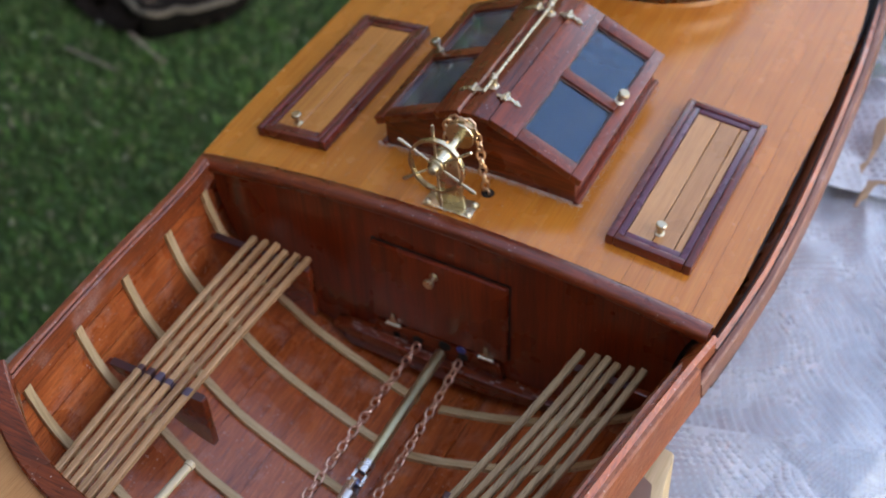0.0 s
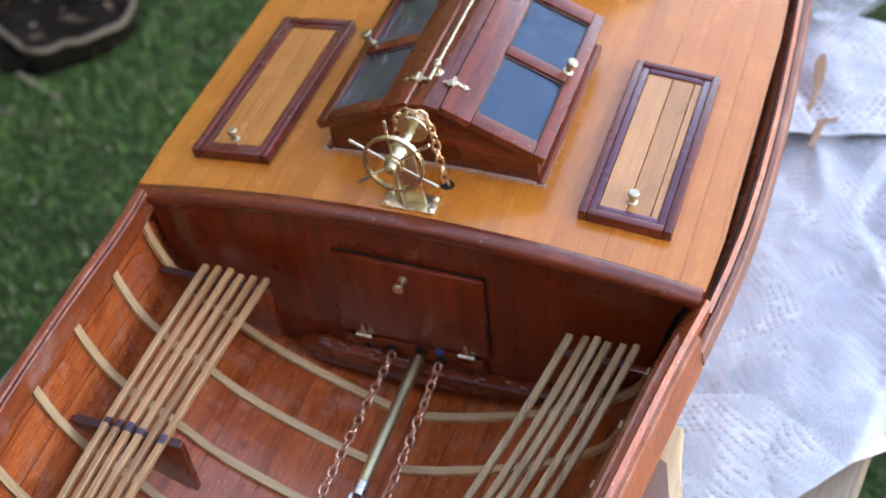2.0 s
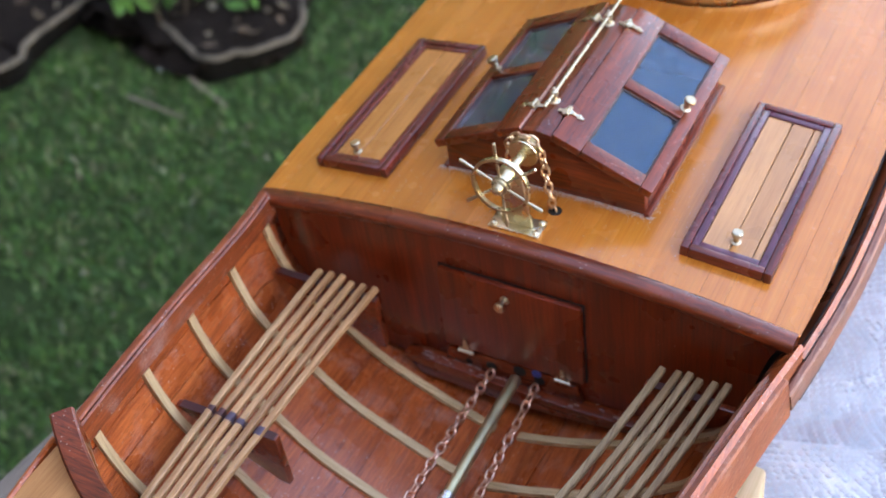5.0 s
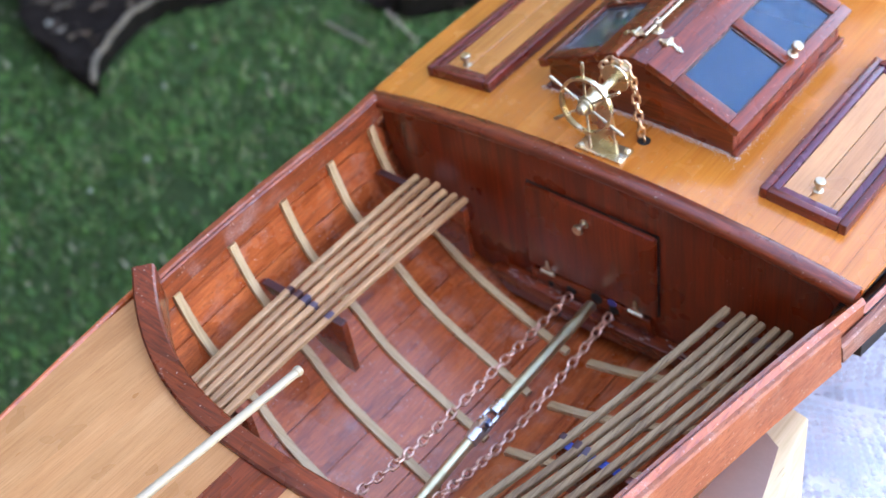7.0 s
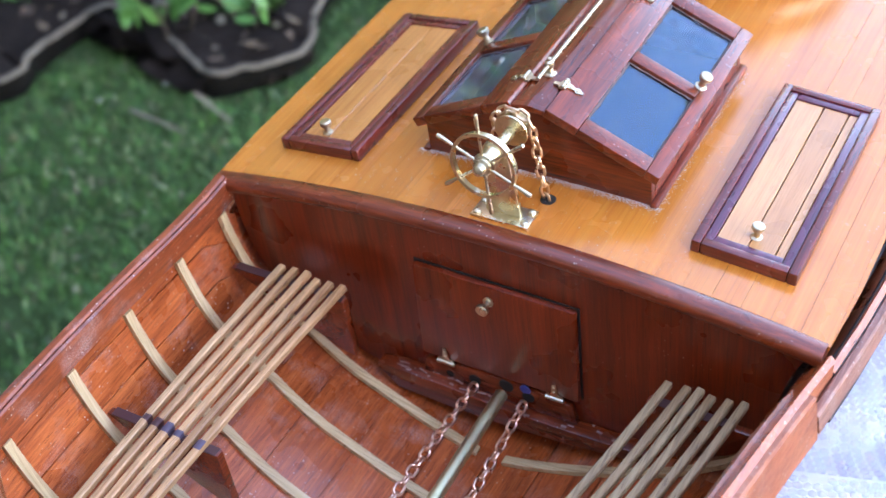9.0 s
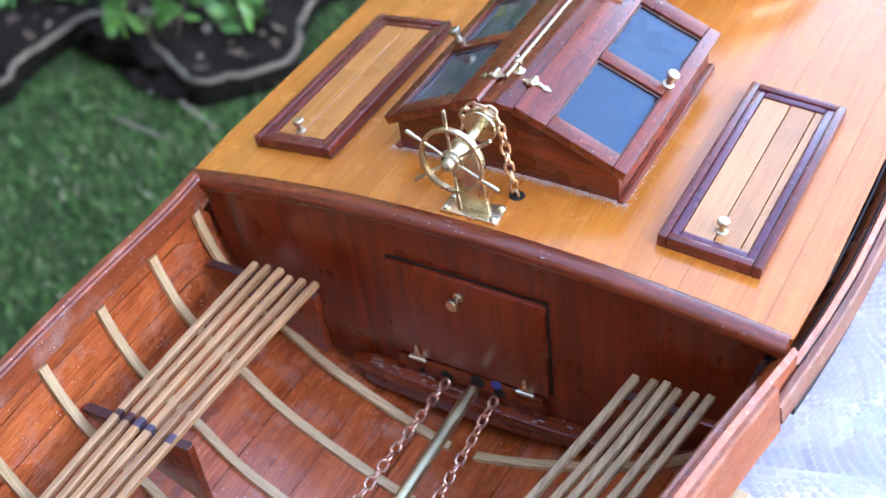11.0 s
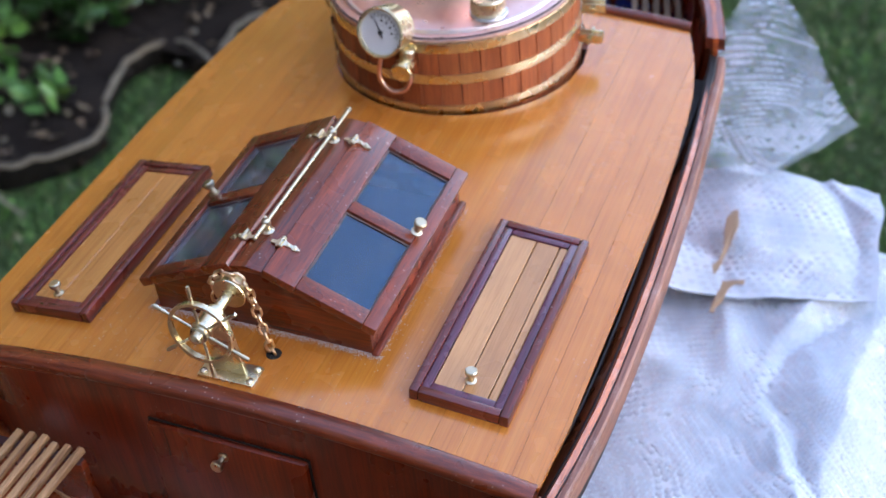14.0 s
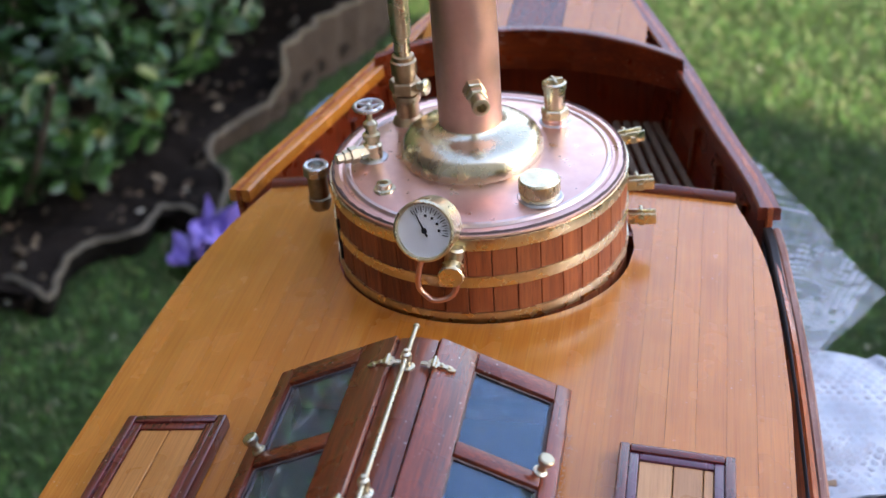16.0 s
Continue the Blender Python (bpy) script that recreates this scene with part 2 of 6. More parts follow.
def dial_glass_material():
    """Thin clear cover: mostly see-through with a faint gloss."""
    m, nt, p = mat_new("clear_cover")
    p.inputs["Roughness"].default_value = 0.03
    p.inputs["Base Color"].default_value = (0.02, 0.02, 0.02, 1)
    tr = nt.nodes.new("ShaderNodeBsdfTransparent")
    ms = nt.nodes.new("ShaderNodeMixShader")
    ms.inputs[0].default_value = 0.93
    nt.links.new(p.outputs[0], ms.inputs[1])
    nt.links.new(tr.outputs[0], ms.inputs[2])
    nt.links.new(ms.outputs[0], nt.nodes["Material Output"].inputs[0])
    return m


DIAL_GLASS = dial_glass_material()


# ---------------------------------------------------------------- mesh helpers
def box(bm, c, s, bev=0.0, rot=None, seg=2):
    m = Matrix.Translation(c) @ (rot.to_4x4() if rot else Matrix.Identity(4)) @ Matrix.Diagonal((*s, 1))
    made = bmesh.ops.create_cube(bm, size=1.0, matrix=m)["verts"]
    if bev:
        edges = list({e for v in made for e in v.link_edges})
        bmesh.ops.bevel(bm, geom=edges, offset=bev, segments=seg, profile=0.5, affect="EDGES")
    return bm


def lathe(bm, rings, n=32, m=None, cap=True):
    """rings: (radius, height) from the bottom up, turned about z."""
    m = m or Matrix.Identity(4)
    loops = []
    for r, z in rings:
        if r < 1e-6:
            loops.append([bm.verts.new(m @ Vector((0, 0, z)))])
        else:
            loops.append([bm.verts.new(m @ Vector((r * math.cos(a), r * math.sin(a), z))) for a in (2 * math.pi * k / n for k in range(n))])
    for a, b in zip(loops, loops[1:]):
        for k in range(n):
            j = (k + 1) % n
            if len(a) == 1 and len(b) > 1:
                bm.faces.new((a[0], b[j], b[k]))
            elif len(b) == 1 and len(a) > 1:
                bm.faces.new((a[k], a[j], b[0]))
            elif len(a) > 1:
                bm.faces.new((a[k], a[j], b[j], b[k]))
    if cap:
        if len(loops[0]) > 1:
            bm.faces.new(loops[0][::-1])
        if len(loops[-1]) > 1:
            bm.faces.new(loops[-1])
    return bm


def axis_matrix(at, along):
    """A matrix that lays local z along a way from a point."""
    return Matrix.Translation(at) @ Vector(along).to_track_quat("Z", "Y").to_matrix().to_4x4()


def rod(bm, a, b, r, n=12, r2=None):
    a, b = Vector(a), Vector(b)
    d = (b - a).length
    r2 = r if r2 is None else r2
    return lathe(bm, [(r * 0.7, 0), (r, r * 0.3), (r2, d - r2 * 0.3), (r2 * 0.7, d)], n, axis_matrix(a, b - a))


def tube(bm, pts, r, n=8, closed=False, flat=1.0):
    pts = [Vector(p) for p in pts]
    loops, up = [], None
    for k, p in enumerate(pts):
        if closed:
            t = pts[(k + 1) % len(pts)] - pts[k - 1]
        else:
            t = pts[min(k + 1, len(pts) - 1)] - pts[max(k - 1, 0)]
        t.normalize()
        if up is None:
            up = t.orthogonal()
        up = (up - t * up.dot(t)).normalized()
        side = t.cross(up)
        loops.append([bm.verts.new(p + r * (math.cos(2 * math.pi * i / n) * up + flat * math.sin(2 * math.pi * i / n) * side)) for i in range(n)])
    pairs = list(zip(loops, loops[1:])) + ([(loops[-1], loops[0])] if closed else [])
    for a, b in pairs:
        for i in range(n):
            j = (i + 1) % n
            bm.faces.new((a[i], a[j], b[j], b[i]))
    if not closed:
        bm.faces.new(loops[0][::-1])
        bm.faces.new(loops[-1])
    return bm


def slab(bm, pts, way, bev=0.0):
    """A flat outline pushed along a way into a solid."""
    way = Vector(way)
    a = [bm.verts.new(p) for p in pts]
    b = [bm.verts.new(Vector(p) + way) for p in pts]
    faces = [bm.faces.new(a[::-1]), bm.faces.new(b)]
    n = len(a)
    for k in range(n):
        faces.append(bm.faces.new((a[k], a[(k + 1) % n], b[(k + 1) % n], b[k])))
    bmesh.ops.recalc_face_normals(bm, faces=faces)
    if bev:
        bmesh.ops.bevel(bm, geom=list({e for f in faces for e in f.edges}), offset=bev, segments=2, profile=0.5, affect="EDGES")
    return bm


def sheet(bm, grid, thick):
    """A grid of points (rows of equal length) given a thickness along its own normals downwards."""
    rows, cols = len(grid), len(grid[0])
    top = [[bm.verts.new(p) for p in row] for row in grid]
    bot = []
    for i in range(rows):
        line = []
        for j in range(cols):
            du = Vector(grid[i][min(j + 1, cols - 1)]) - Vector(grid[i][max(j - 1, 0)])
            dv = Vector(grid[min(i + 1, rows - 1)][j]) - Vector(grid[max(i - 1, 0)][j])
            nrm = du.cross(dv)
            nrm = nrm.normalized() if nrm.length > 1e-12 else Vector((0, 0, 1))
            line.append(bm.verts.new(Vector(grid[i][j]) - nrm * thick))
        bot.append(line)
    for i in range(rows - 1):
        for j in range(cols - 1):
            bm.faces.new((top[i][j], top[i][j + 1], top[i + 1][j + 1], top[i + 1][j]))
            bm.faces.new((bot[i][j], bot[i + 1][j], bot[i + 1][j + 1], bot[i][j + 1]))
    edge = [(0, j) for j in range(cols)] + [(i, cols - 1) for i in range(1, rows)]
    edge += [(rows - 1, j) for j in range(cols - 2, -1, -1)] + [(i, 0) for i in range(rows - 2, 0, -1)]
    for (a, b), (c, d) in zip(edge, edge[1:] + edge[:1]):
        bm.faces.new((top[a][b], bot[a][b], bot[c][d], top[c][d]))
    return bm


def swept_bar(bm, pts, w, h, bev=0.0005):
    """A bar of a bevelled oblong section along a level line."""
    sec = [(-w / 2 + bev, 0), (-w / 2, -bev), (-w / 2, -h + bev), (-w / 2 + bev, -h), (w / 2 - bev, -h), (w / 2, -h + bev), (w / 2, -bev), (w / 2 - bev, 0)]
    loops = []
    for k, p in enumerate(pts):
        t = (pts[min(k + 1, len(pts) - 1)] - pts[max(k - 1, 0)]).normalized()
        side = t.cross(Vector((0, 0, 1))).normalized()
        loops.append([bm.verts.new(p + side * a + Vector((0, 0, b))) for a, b in sec])
    for p, q in zip(loops, loops[1:]):
        for i in range(8):
            bm.faces.new((p[i], p[(i + 1) % 8], q[(i + 1) % 8], q[i]))
    bm.faces.new(loops[0]), bm.faces.new(loops[-1])
    return bm


def mesh_of(bm, name, material, smooth=False):
    me = bpy.data.meshes.new(name)
    bmesh.ops.recalc_face_normals(bm, faces=bm.faces)
    bm.to_mesh(me)
    bm.free()
    me.materials.append(material)
    if smooth:
        me.polygons.foreach_set("use_smooth", [True] * len(me.polygons))
        me.set_sharp_from_angle(angle=radians(38))
    return me


def part(name, bm, material, parent, label="", smooth=True):
    ob = new(name, mesh_of(bm, name, material, smooth))
    ob.parent = parent
    if parent.type == "MESH":
        ob.matrix_parent_inverse = Matrix.Identity(4)
    if label:
        ob["label"] = label
    return ob


def thing(name, label, category, at=(0, 0, 0), group="", kind=""):
    ob = new(name)
    ob.empty_display_size = 0.02
    ob.location = at
    return tagged(ob, label, category, group, kind)


def solo(name, bm, material, label, category, group="", kind="", smooth=True):
    return tagged(new(name, mesh_of(bm, name, material, smooth)), label, category, group, kind)


def curve(y, ys, vs):
    """A smooth line through a few stations."""
    k = max(0, min(len(ys) - 2, int(np.searchsorted(ys, y)) - 1))
    t = min(1.0, max(0.0, (y - ys[k]) / (ys[k + 1] - ys[k])))
    def slope(i):
        a, b = max(i - 1, 0), min(i + 1, len(ys) - 1)
        return (vs[b] - vs[a]) / (ys[b] - ys[a])
    h = ys[k + 1] - ys[k]
    return ((2 * t**3 - 3 * t**2 + 1) * vs[k] + (t**3 - 2 * t**2 + t) * h * slope(k) + (3 * t**2 - 2 * t**3) * vs[k + 1] + (t**3 - t**2) * h * slope(k + 1))


# ---------------------------------------------------------------- lines of the boat (metres; y runs to the bow, bulkhead at 0)
BY = [-0.62, -0.56, -0.48, -0.38, -0.28, -0.18, -0.10, -0.02, 0.06, 0.13, 0.23, 0.32, 0.36, 0.433, 0.511, 0.589, 0.66, 0.71, 0.74]
# the starboard side, sprung wider beside the bulkhead
SBY = [-0.62, -0.48, -0.38, -0.28, -0.20, -0.15, -0.10, -0.05, -0.02, 0.02, 0.06, 0.10, 0.14, 0.18, 0.24, 0.30, 0.36, 0.433, 0.511, 0.589, 0.66, 0.71, 0.74]
SBV = [0.010, 0.086, 0.108, 0.124, 0.1350, 0.1400, 0.1450, 0.1500, 0.1540, 0.1595, 0.1630, 0.1640, 0.1640, 0.1630, 0.1605, 0.1560, 0.1490, 0.1245, 0.0975, 0.066, 0.034, 0.013, 0.001]
BV = [0.010, 0.055, 0.092, 0.115, 0.130, 0.1415, 0.147, 0.1505, 0.164, 0.1645, 0.1615, 0.153, 0.1475, 0.1245, 0.0975, 0.066, 0.034, 0.013, 0.001]
DY = [-0.62, -0.40, -0.20, 0.0, 0.35, 0.6, 0.74]
DV = [0.02, 0.085, 0.120, 0.130, 0.138, 0.118, 0.03]
SECTION = [(1.0, 0.0), (0.995, 0.23), (0.955, 0.45), (0.87, 0.63), (0.75, 0.74), (0.54, 0.84), (0.24, 0.955), (0.0, 1.0)]
DECK_AFT, DECK_FWD = -0.004, 0.362
FWD_RAIL = 0.352
BOILER = Vector((0.0026, 0.3048, 0.0))
BOILER_R, BOILER_TOP = 0.0744, 0.0524


def half(y, side=-1):
    return curve(y, BY, BV) if side < 0 else curve(y, SBY, SBV)


def rail_z(y, side=-1):
    if y < DECK_AFT and side > 0:
        return curve(y, [-0.62, -0.30, -0.20, -0.10, -0.05, -0.004], [0.045, 0.034, 0.026, 0.0105, 0.0015, -0.005])
    if y < DECK_AFT:
        return curve(y, [-0.62, -0.30, -0.14, -0.004], [0.02, 0.011, 0.007, 0.0])
    if y < FWD_RAIL:
        return -0.025 if side < 0 else -0.0125
    return curve(y, [FWD_RAIL, 0.433, 0.511, 0.589, 0.74], [0.0, 0.005, 0.012, 0.020, 0.04])


def hull_point(y, s, side, inset=0.0):
    """A point of the hull: s runs from the rail (0) to the keel (1)."""
    f = s * (len(SECTION) - 1)
    k = min(int(f), len(SECTION) - 2)
    idx = list(range(len(SECTION)))
    fx = curve(f, idx, [p[0] for p in SECTION])
    fz = curve(f, idx, [p[1] for p in SECTION])
    if side > 0:
        # the starboard side tucks in below its rail
        fx *= 1 - min(1.0, max(0.0, (0.34 - y) / 0.1)) * 0.10 * math.sin(math.pi * min(1.0, max(fz, 0.0) ** 0.7))
    b, d = max(half(y, side) - inset, 0.001), curve(y, DY, DV) - inset
    return Vector((side * b * fx, y, rail_z(y, side) * (1 - fz) - d * fz))


def deck_z(x, y):
    return 0.0072 - 0.010 * y - 0.0105 * (x / 0.152) ** 2


def deck_half(y):
    return curve(y, [-0.01, 0.06, 0.12, 0.20, 0.26, 0.30, 0.33, 0.365], [0.1525, 0.1555, 0.1565, 0.1545, 0.1515, 0.1475, 0.1415, 0.1305])


# ---------------------------------------------------------------- ground, bench
GROUND = -0.91
bm = bmesh.new()
box(bm, (0, 0, GROUND - 0.05), (60, 60, 0.1))
LAWN = plain("lawn_soil", (0.036, 0.066, 0.021), 0.95, 0.45, 14.0, 0.5, 0.15)
solo("ground", bm, LAWN, "mossy lawn soil under short grass", "ground", kind="structure", smooth=False)

# unseen wall, added to keep the sun off the boat and bounce light
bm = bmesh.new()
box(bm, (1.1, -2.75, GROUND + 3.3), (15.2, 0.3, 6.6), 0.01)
solo("wall_south", bm, plain("pale_plaster", (0.40, 0.37, 0.33), 0.9, 0.85, 5.0), "added unseen pale wall that shades the boat and bounces light", "wall", kind="structure", smooth=False)
FENCE = wood("stained_fence", (0.09, 0.06, 0.04), (0.06, 0.04, 0.028), (0.035, 0.022, 0.016), along="Z", fine=200, gloss=0.7, coat=0.0, vary=0.5)
# unseen wall, added to cut the western sky light and darken port reflections
bm = bmesh.new()
box(bm, (-3.4, 1.25, GROUND + 3.6), (0.12, 8.5, 7.2), 0.005)
solo("wall_west", bm, FENCE, "added unseen tall dark wall that blocks sky and its reflections", "wall", kind="structure", smooth=False)
# another unseen wall, added so the port deck reflects no north-west sky
bm = bmesh.new()
box(bm, (-2.42, 5.56, GROUND + 3.2), (1.84, 0.12, 6.4), 0.005)
solo("wall_north", bm, FENCE, "added unseen tall dark wall that blocks sky and its reflections", "wall", kind="structure", smooth=False)
bm = bmesh.new()
box(bm, (2.43, 5.53, GROUND + 0.9), (7.85, 0.06, 1.8), 0.005)
solo("wall_north_low", bm, FENCE, "dark stained board fence closing the garden", "fence", kind="structure", smooth=False)
bench = thing("garden_table", "worn brown board table under the boat", "table", (0, 0, GROUND))
BENCH_TOP = -0.16
bench.rotation_euler = (0, 0, radians(-7.9))
bench.location.x = -0.02
for k in range(4):
    bm = bmesh.new()
    box(bm, (-0.1875 + 0.1265 * k, -0.16, BENCH_TOP - 0.018 - GROUND), (0.1235, 1.10, 0.036), 0.004)
    part("board", bm, BENCH_WOOD, bench)
for x in (-0.2, 0.16):
    for y in (-0.65, 0.33):
        bm = bmesh.new()
        box(bm, (x, y, (BENCH_TOP - 0.036 - GROUND) / 2), (0.07, 0.07, BENCH_TOP - 0.036 - GROUND), 0.004)
        part("leg", bm, BENCH_WOOD, bench)

# ---------------------------------------------------------------- hull
boat = thing("model_boat", "model steam launch hull in varnished mahogany planking on a bench", "model boat", (0, 0, -0.14))
LIFT = Vector((0, 0, 0.14))


def stations(a, b, step=0.03):
    n = max(2, int(math.ceil((b - a) / step)) + 1)
    return [a + (b - a) * k / (n - 1) for k in range(n)]


EPS = 1e-4
for a, b in ((-0.62, DECK_AFT - EPS), (DECK_AFT + EPS, FWD_RAIL - EPS), (FWD_RAIL + EPS, 0.74)):
    for side in (-1, 1):
        bm = bmesh.new()
        top = 0.1 if side < 0 and b < 0 else 0.0
        grid = [[hull_point(y, top + (1 - top) * s / 20, side) + LIFT for s in range(21)] for y in stations(a, b)]
        sheet(bm, grid, 0.003 * side)
        part("hull_side", bm, HULL_WOOD, boat)
# planks inside the aft cockpit
NS = 9
for side in (-1, 1):
    for k in range(NS):
        bm = bmesh.new()
        s0, s1 = 0.02 + 0.98 * k / NS, 0.02 + 0.98 * (k + 1) / NS - 0.004
        grid = [[hull_point(y, s0 + (s1 - s0) * i / 5, side, 0.0045) + LIFT for i in range(6)] for y in stations(-0.33, -0.001)]
        sheet(bm, grid, -0.0015 * side)
        part("plank", bm, HULL_WOOD, boat)
# ribs of the aft cockpit
def rib_lean(s):
    """How far a rib strays fore and aft from its station, from the rail down to the keel."""
    return -0.0045 * max(0.0, 1 - s / 0.3) + 0.0025 * math.sin(math.pi * min(1.0, max(0.0, (s - 0.3) / 0.4))) - 0.030 * max(0.0, s - 0.55)


for y in (-0.010, -0.0475, -0.0865, -0.1275, -0.170, -0.215):
    for side in (-1, 1):
        bm = bmesh.new()
        grid = [[hull_point(y + dy + rib_lean(s), s, side, 0.0072) + LIFT for dy in (-0.0024, -0.002, 0.002, 0.0024)] for s in [(0.09 if side < 0 else 0.28) + (0.88 if side < 0 else 0.69) * i / 24 for i in range(25)]]
        sheet(bm, grid, 0.0025 * side)
        part("rib", bm, ASH, boat)
# rail caps
def rail(y0, y1, out, inn, up, down, name, material, sides=(-1, 1), flare=0.0, level=None):
    for side in sides:
        bm = bmesh.new()
        rings = []
        for y in stations(y0, y1, 0.02):
            b, z = half(y, side), rail_z(y, side) if level is None else level
            rings.append([Vector((side * (b + q), y, z + h)) + LIFT for q, h in ((out + flare, -down), (out, up - 0.001), (out - 0.001, up), (-inn + 0.001, up), (-inn, up - 0.001), (-inn, -down))])
        loops = [[bm.verts.new(p) for p in r] for r in rings]
        for p, q in zip(loops, loops[1:]):
            for i in range(6):
                bm.faces.new((p[i], p[(i + 1) % 6], q[(i + 1) % 6], q[i]))
        bm.faces.new(loops[0]), bm.faces.new(loops[-1])
        part(name, bm, material[(side + 1) // 2], boat, "dry fibrous mahogany rail, coloured lighter for the light it faces" if material[(side + 1) // 2] == RAW_LIT_MAHOGANY else "")
rail(-0.192, DECK_AFT - EPS, -0.0025, 0.0078, 0.0, 0.014, "rail", (RAIL_WOOD, RAW_LIT_MAHOGANY), (-1,))
rail(-0.192, DECK_AFT - EPS, -0.0081, 0.010, -0.0006, 0.014, "inner_rail", (RAIL_WOOD, RAW_LIT_MAHOGANY), (-1,))
rail(-0.60, -0.1922, 0.0, 0.0032, 0.0004, 0.016, "deck_edge", (HULL_WOOD, HULL_WOOD), (-1,))
rail(-0.60, -0.0278, 0.003, 0.004, 0.0, 0.024, "rail", (MAHOGANY, RAW_LIT_MAHOGANY), (1,), 0.002)
rail(-0.0277, DECK_AFT - EPS, -0.0006, 0.004, 0.0, 0.024, "rail", (MAHOGANY, RAW_LIT_MAHOGANY), (1,), 0.0)
rail(DECK_AFT + EPS, FWD_RAIL - EPS, 0.004, 0.004, 0.0, 0.02, "rail", (MAHOGANY, RAW_LIT_MAHOGANY), (-1,))
rail(-0.0275, FWD_RAIL - EPS, 0.0044, 0.0, 0.0, 0.010, "rubbing_strake", (MAHOGANY, DUSTY_RAIL), (1,), 0.001, -0.0125)
# black strip in place of the shade between deck edge and rail
rail(DECK_AFT + EPS, FWD_RAIL - EPS, 0.0003, 0.0050, 0.0005, 0.03, "gap_lining", (MAHOGANY, GAP_SHADE), (1,), 0.0)
rail(FWD_RAIL + EPS, 0.735, 0.004, 0.008, 0.0, 0.008, "rail", (FIR, GLOSSY_RAIL))


# shade in the gap between deck and starboard side, put in as black sheets
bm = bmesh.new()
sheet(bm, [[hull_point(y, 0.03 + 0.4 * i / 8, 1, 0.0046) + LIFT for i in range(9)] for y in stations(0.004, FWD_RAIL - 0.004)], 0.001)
part("side_lining", bm, GAP_SHADE, boat, "black sheet put in as the shade beside the deck edge")
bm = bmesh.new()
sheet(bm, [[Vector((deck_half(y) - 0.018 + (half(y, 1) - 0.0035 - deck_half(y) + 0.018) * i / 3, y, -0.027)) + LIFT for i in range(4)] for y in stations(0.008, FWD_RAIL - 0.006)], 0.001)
part("gap_floor", bm, GAP_SHADE, boat, "black sheet put in as the shade under the deck edge")


def bulkhead(y, thick, material, top_z, name="bulkhead"):
    bm = bmesh.new()
    pts = [hull_point(y - 0.02, s / 30, -1, 0.003) for s in range(3, 31)] + [hull_point(y - 0.02, s / 30, 1, 0.003) for s in range(29, 2, -1)]
    for p in pts:
        p.y = y
    b = pts[0].x
    pts += [Vector((-b + 2 * b * k / 12, y, top_z(-b + 2 * b * k / 12))) for k in range(13)]
    slab(bm, [p + LIFT for p in pts], (0, thick, 0))
    return part(name, bm, material, boat)


bulkhead(0.0, 0.006, MAHOGANY_Z, lambda x: deck_z(x, 0) - 0.0032)

# ---------------------------------------------------------------- deck lid
deck = thing("cabin_deck", "varnished orange fir deck with fine plank seams", "deck", (0, 0, 0))
PITCH = 0.0127


def free_runs(x):
    ys = [0.0005 + (DECK_FWD - 0.0005) * k / 200 for k in range(201)]
    ok = [y for y in ys if deck_half(y) >= abs(x)]
    if not ok:
        return []
    a, b = ok[0], ok[-1]
    R = BOILER_R + 0.0022
    dx = x - BOILER.x - 0.0012
    if abs(dx) < R:
        h = math.sqrt(R * R - dx * dx)
        return [(a, BOILER.y - h), (BOILER.y + h, b)]
    return [(a, b)]


for k in range(-13, 13):
    gap = 0.007 if k in (8, 10) else random.choice((0.0006, 0.001, 0.002, 0.004))
    x0, x1 = (k + gap) * PITCH, (k + 1 - gap) * PITCH
    cols = [x0 + (x1 - x0) * i / 6 for i in range(7)]
    runs = [free_runs(x) for x in cols]
    cols = [c for c, r in zip(cols, runs) if r]
    runs = [r for r in runs if r]
    if len(cols) < 2:
        continue
    if len({len(r) for r in runs}) > 1:
        mid = BOILER.y
        runs = [r if len(r) == 2 else [(r[0][0], mid), (mid, r[0][1])] for r in runs]
    for piece in range(len(runs[0])):
        bm = bmesh.new()
        grid = []
        for i in range(19):
            row = []
            for c, r in zip(cols, runs):
                a, b = r[piece]
                y = a + (b - a) * i / 18
                row.append(Vector((c, y, deck_z(c, y))))
            grid.append(row)
        sheet(bm, grid, 0.003)
        part("plank", bm, FIR, deck)


def strip(name, y0, y1, up, down, material, parent, width, droop=0.0):
    """A moulded batten across the deck that follows its camber, its ends bent down a little."""
    bm = bmesh.new()
    n = 32
    ym = (y0 + y1) / 2
    w = width
    prof = [(y0 + 0.0012, -down), (y0 + 0.0003, -down * 0.55), (y0, -down * 0.1), (y0 + 0.0005, up * 0.45), (y0 + 0.0018, up * 0.85), (y0 + 0.0036, up), (y1 - 0.0018, up * 0.95), (y1 - 0.0004, up * 0.7), (y1, up * 0.3), (y1, -0.0006), (y1 - 0.001, -down)]
    loops = []
    for k in range(n + 1):
        x = -w + 2 * w * k / n
        dip = droop * (x / w) ** 2
        loops.append([bm.verts.new((x, y - dip * 0.7, deck_z(x, ym) + h - (dip if h > 0 or y > ym else dip * 1.3))) for y, h in prof])
    for p, q in zip(loops, loops[1:]):
        for i in range(len(prof)):
            j = (i + 1) % len(prof)
            bm.faces.new((p[i], p[j], q[j], q[i]))
    bm.faces.new(loops[0]), bm.faces.new(loops[-1])
    return part(name, bm, material, parent)


strip("aft_trim", -0.0066, 0.0038, 0.0034, 0.0032, MAHOGANY_X, deck, 0.1515, 0.0022)
strip("forward_trim", 0.3622, 0.369, 0.004, 0.004, MAHOGANY_X, deck, 0.131)


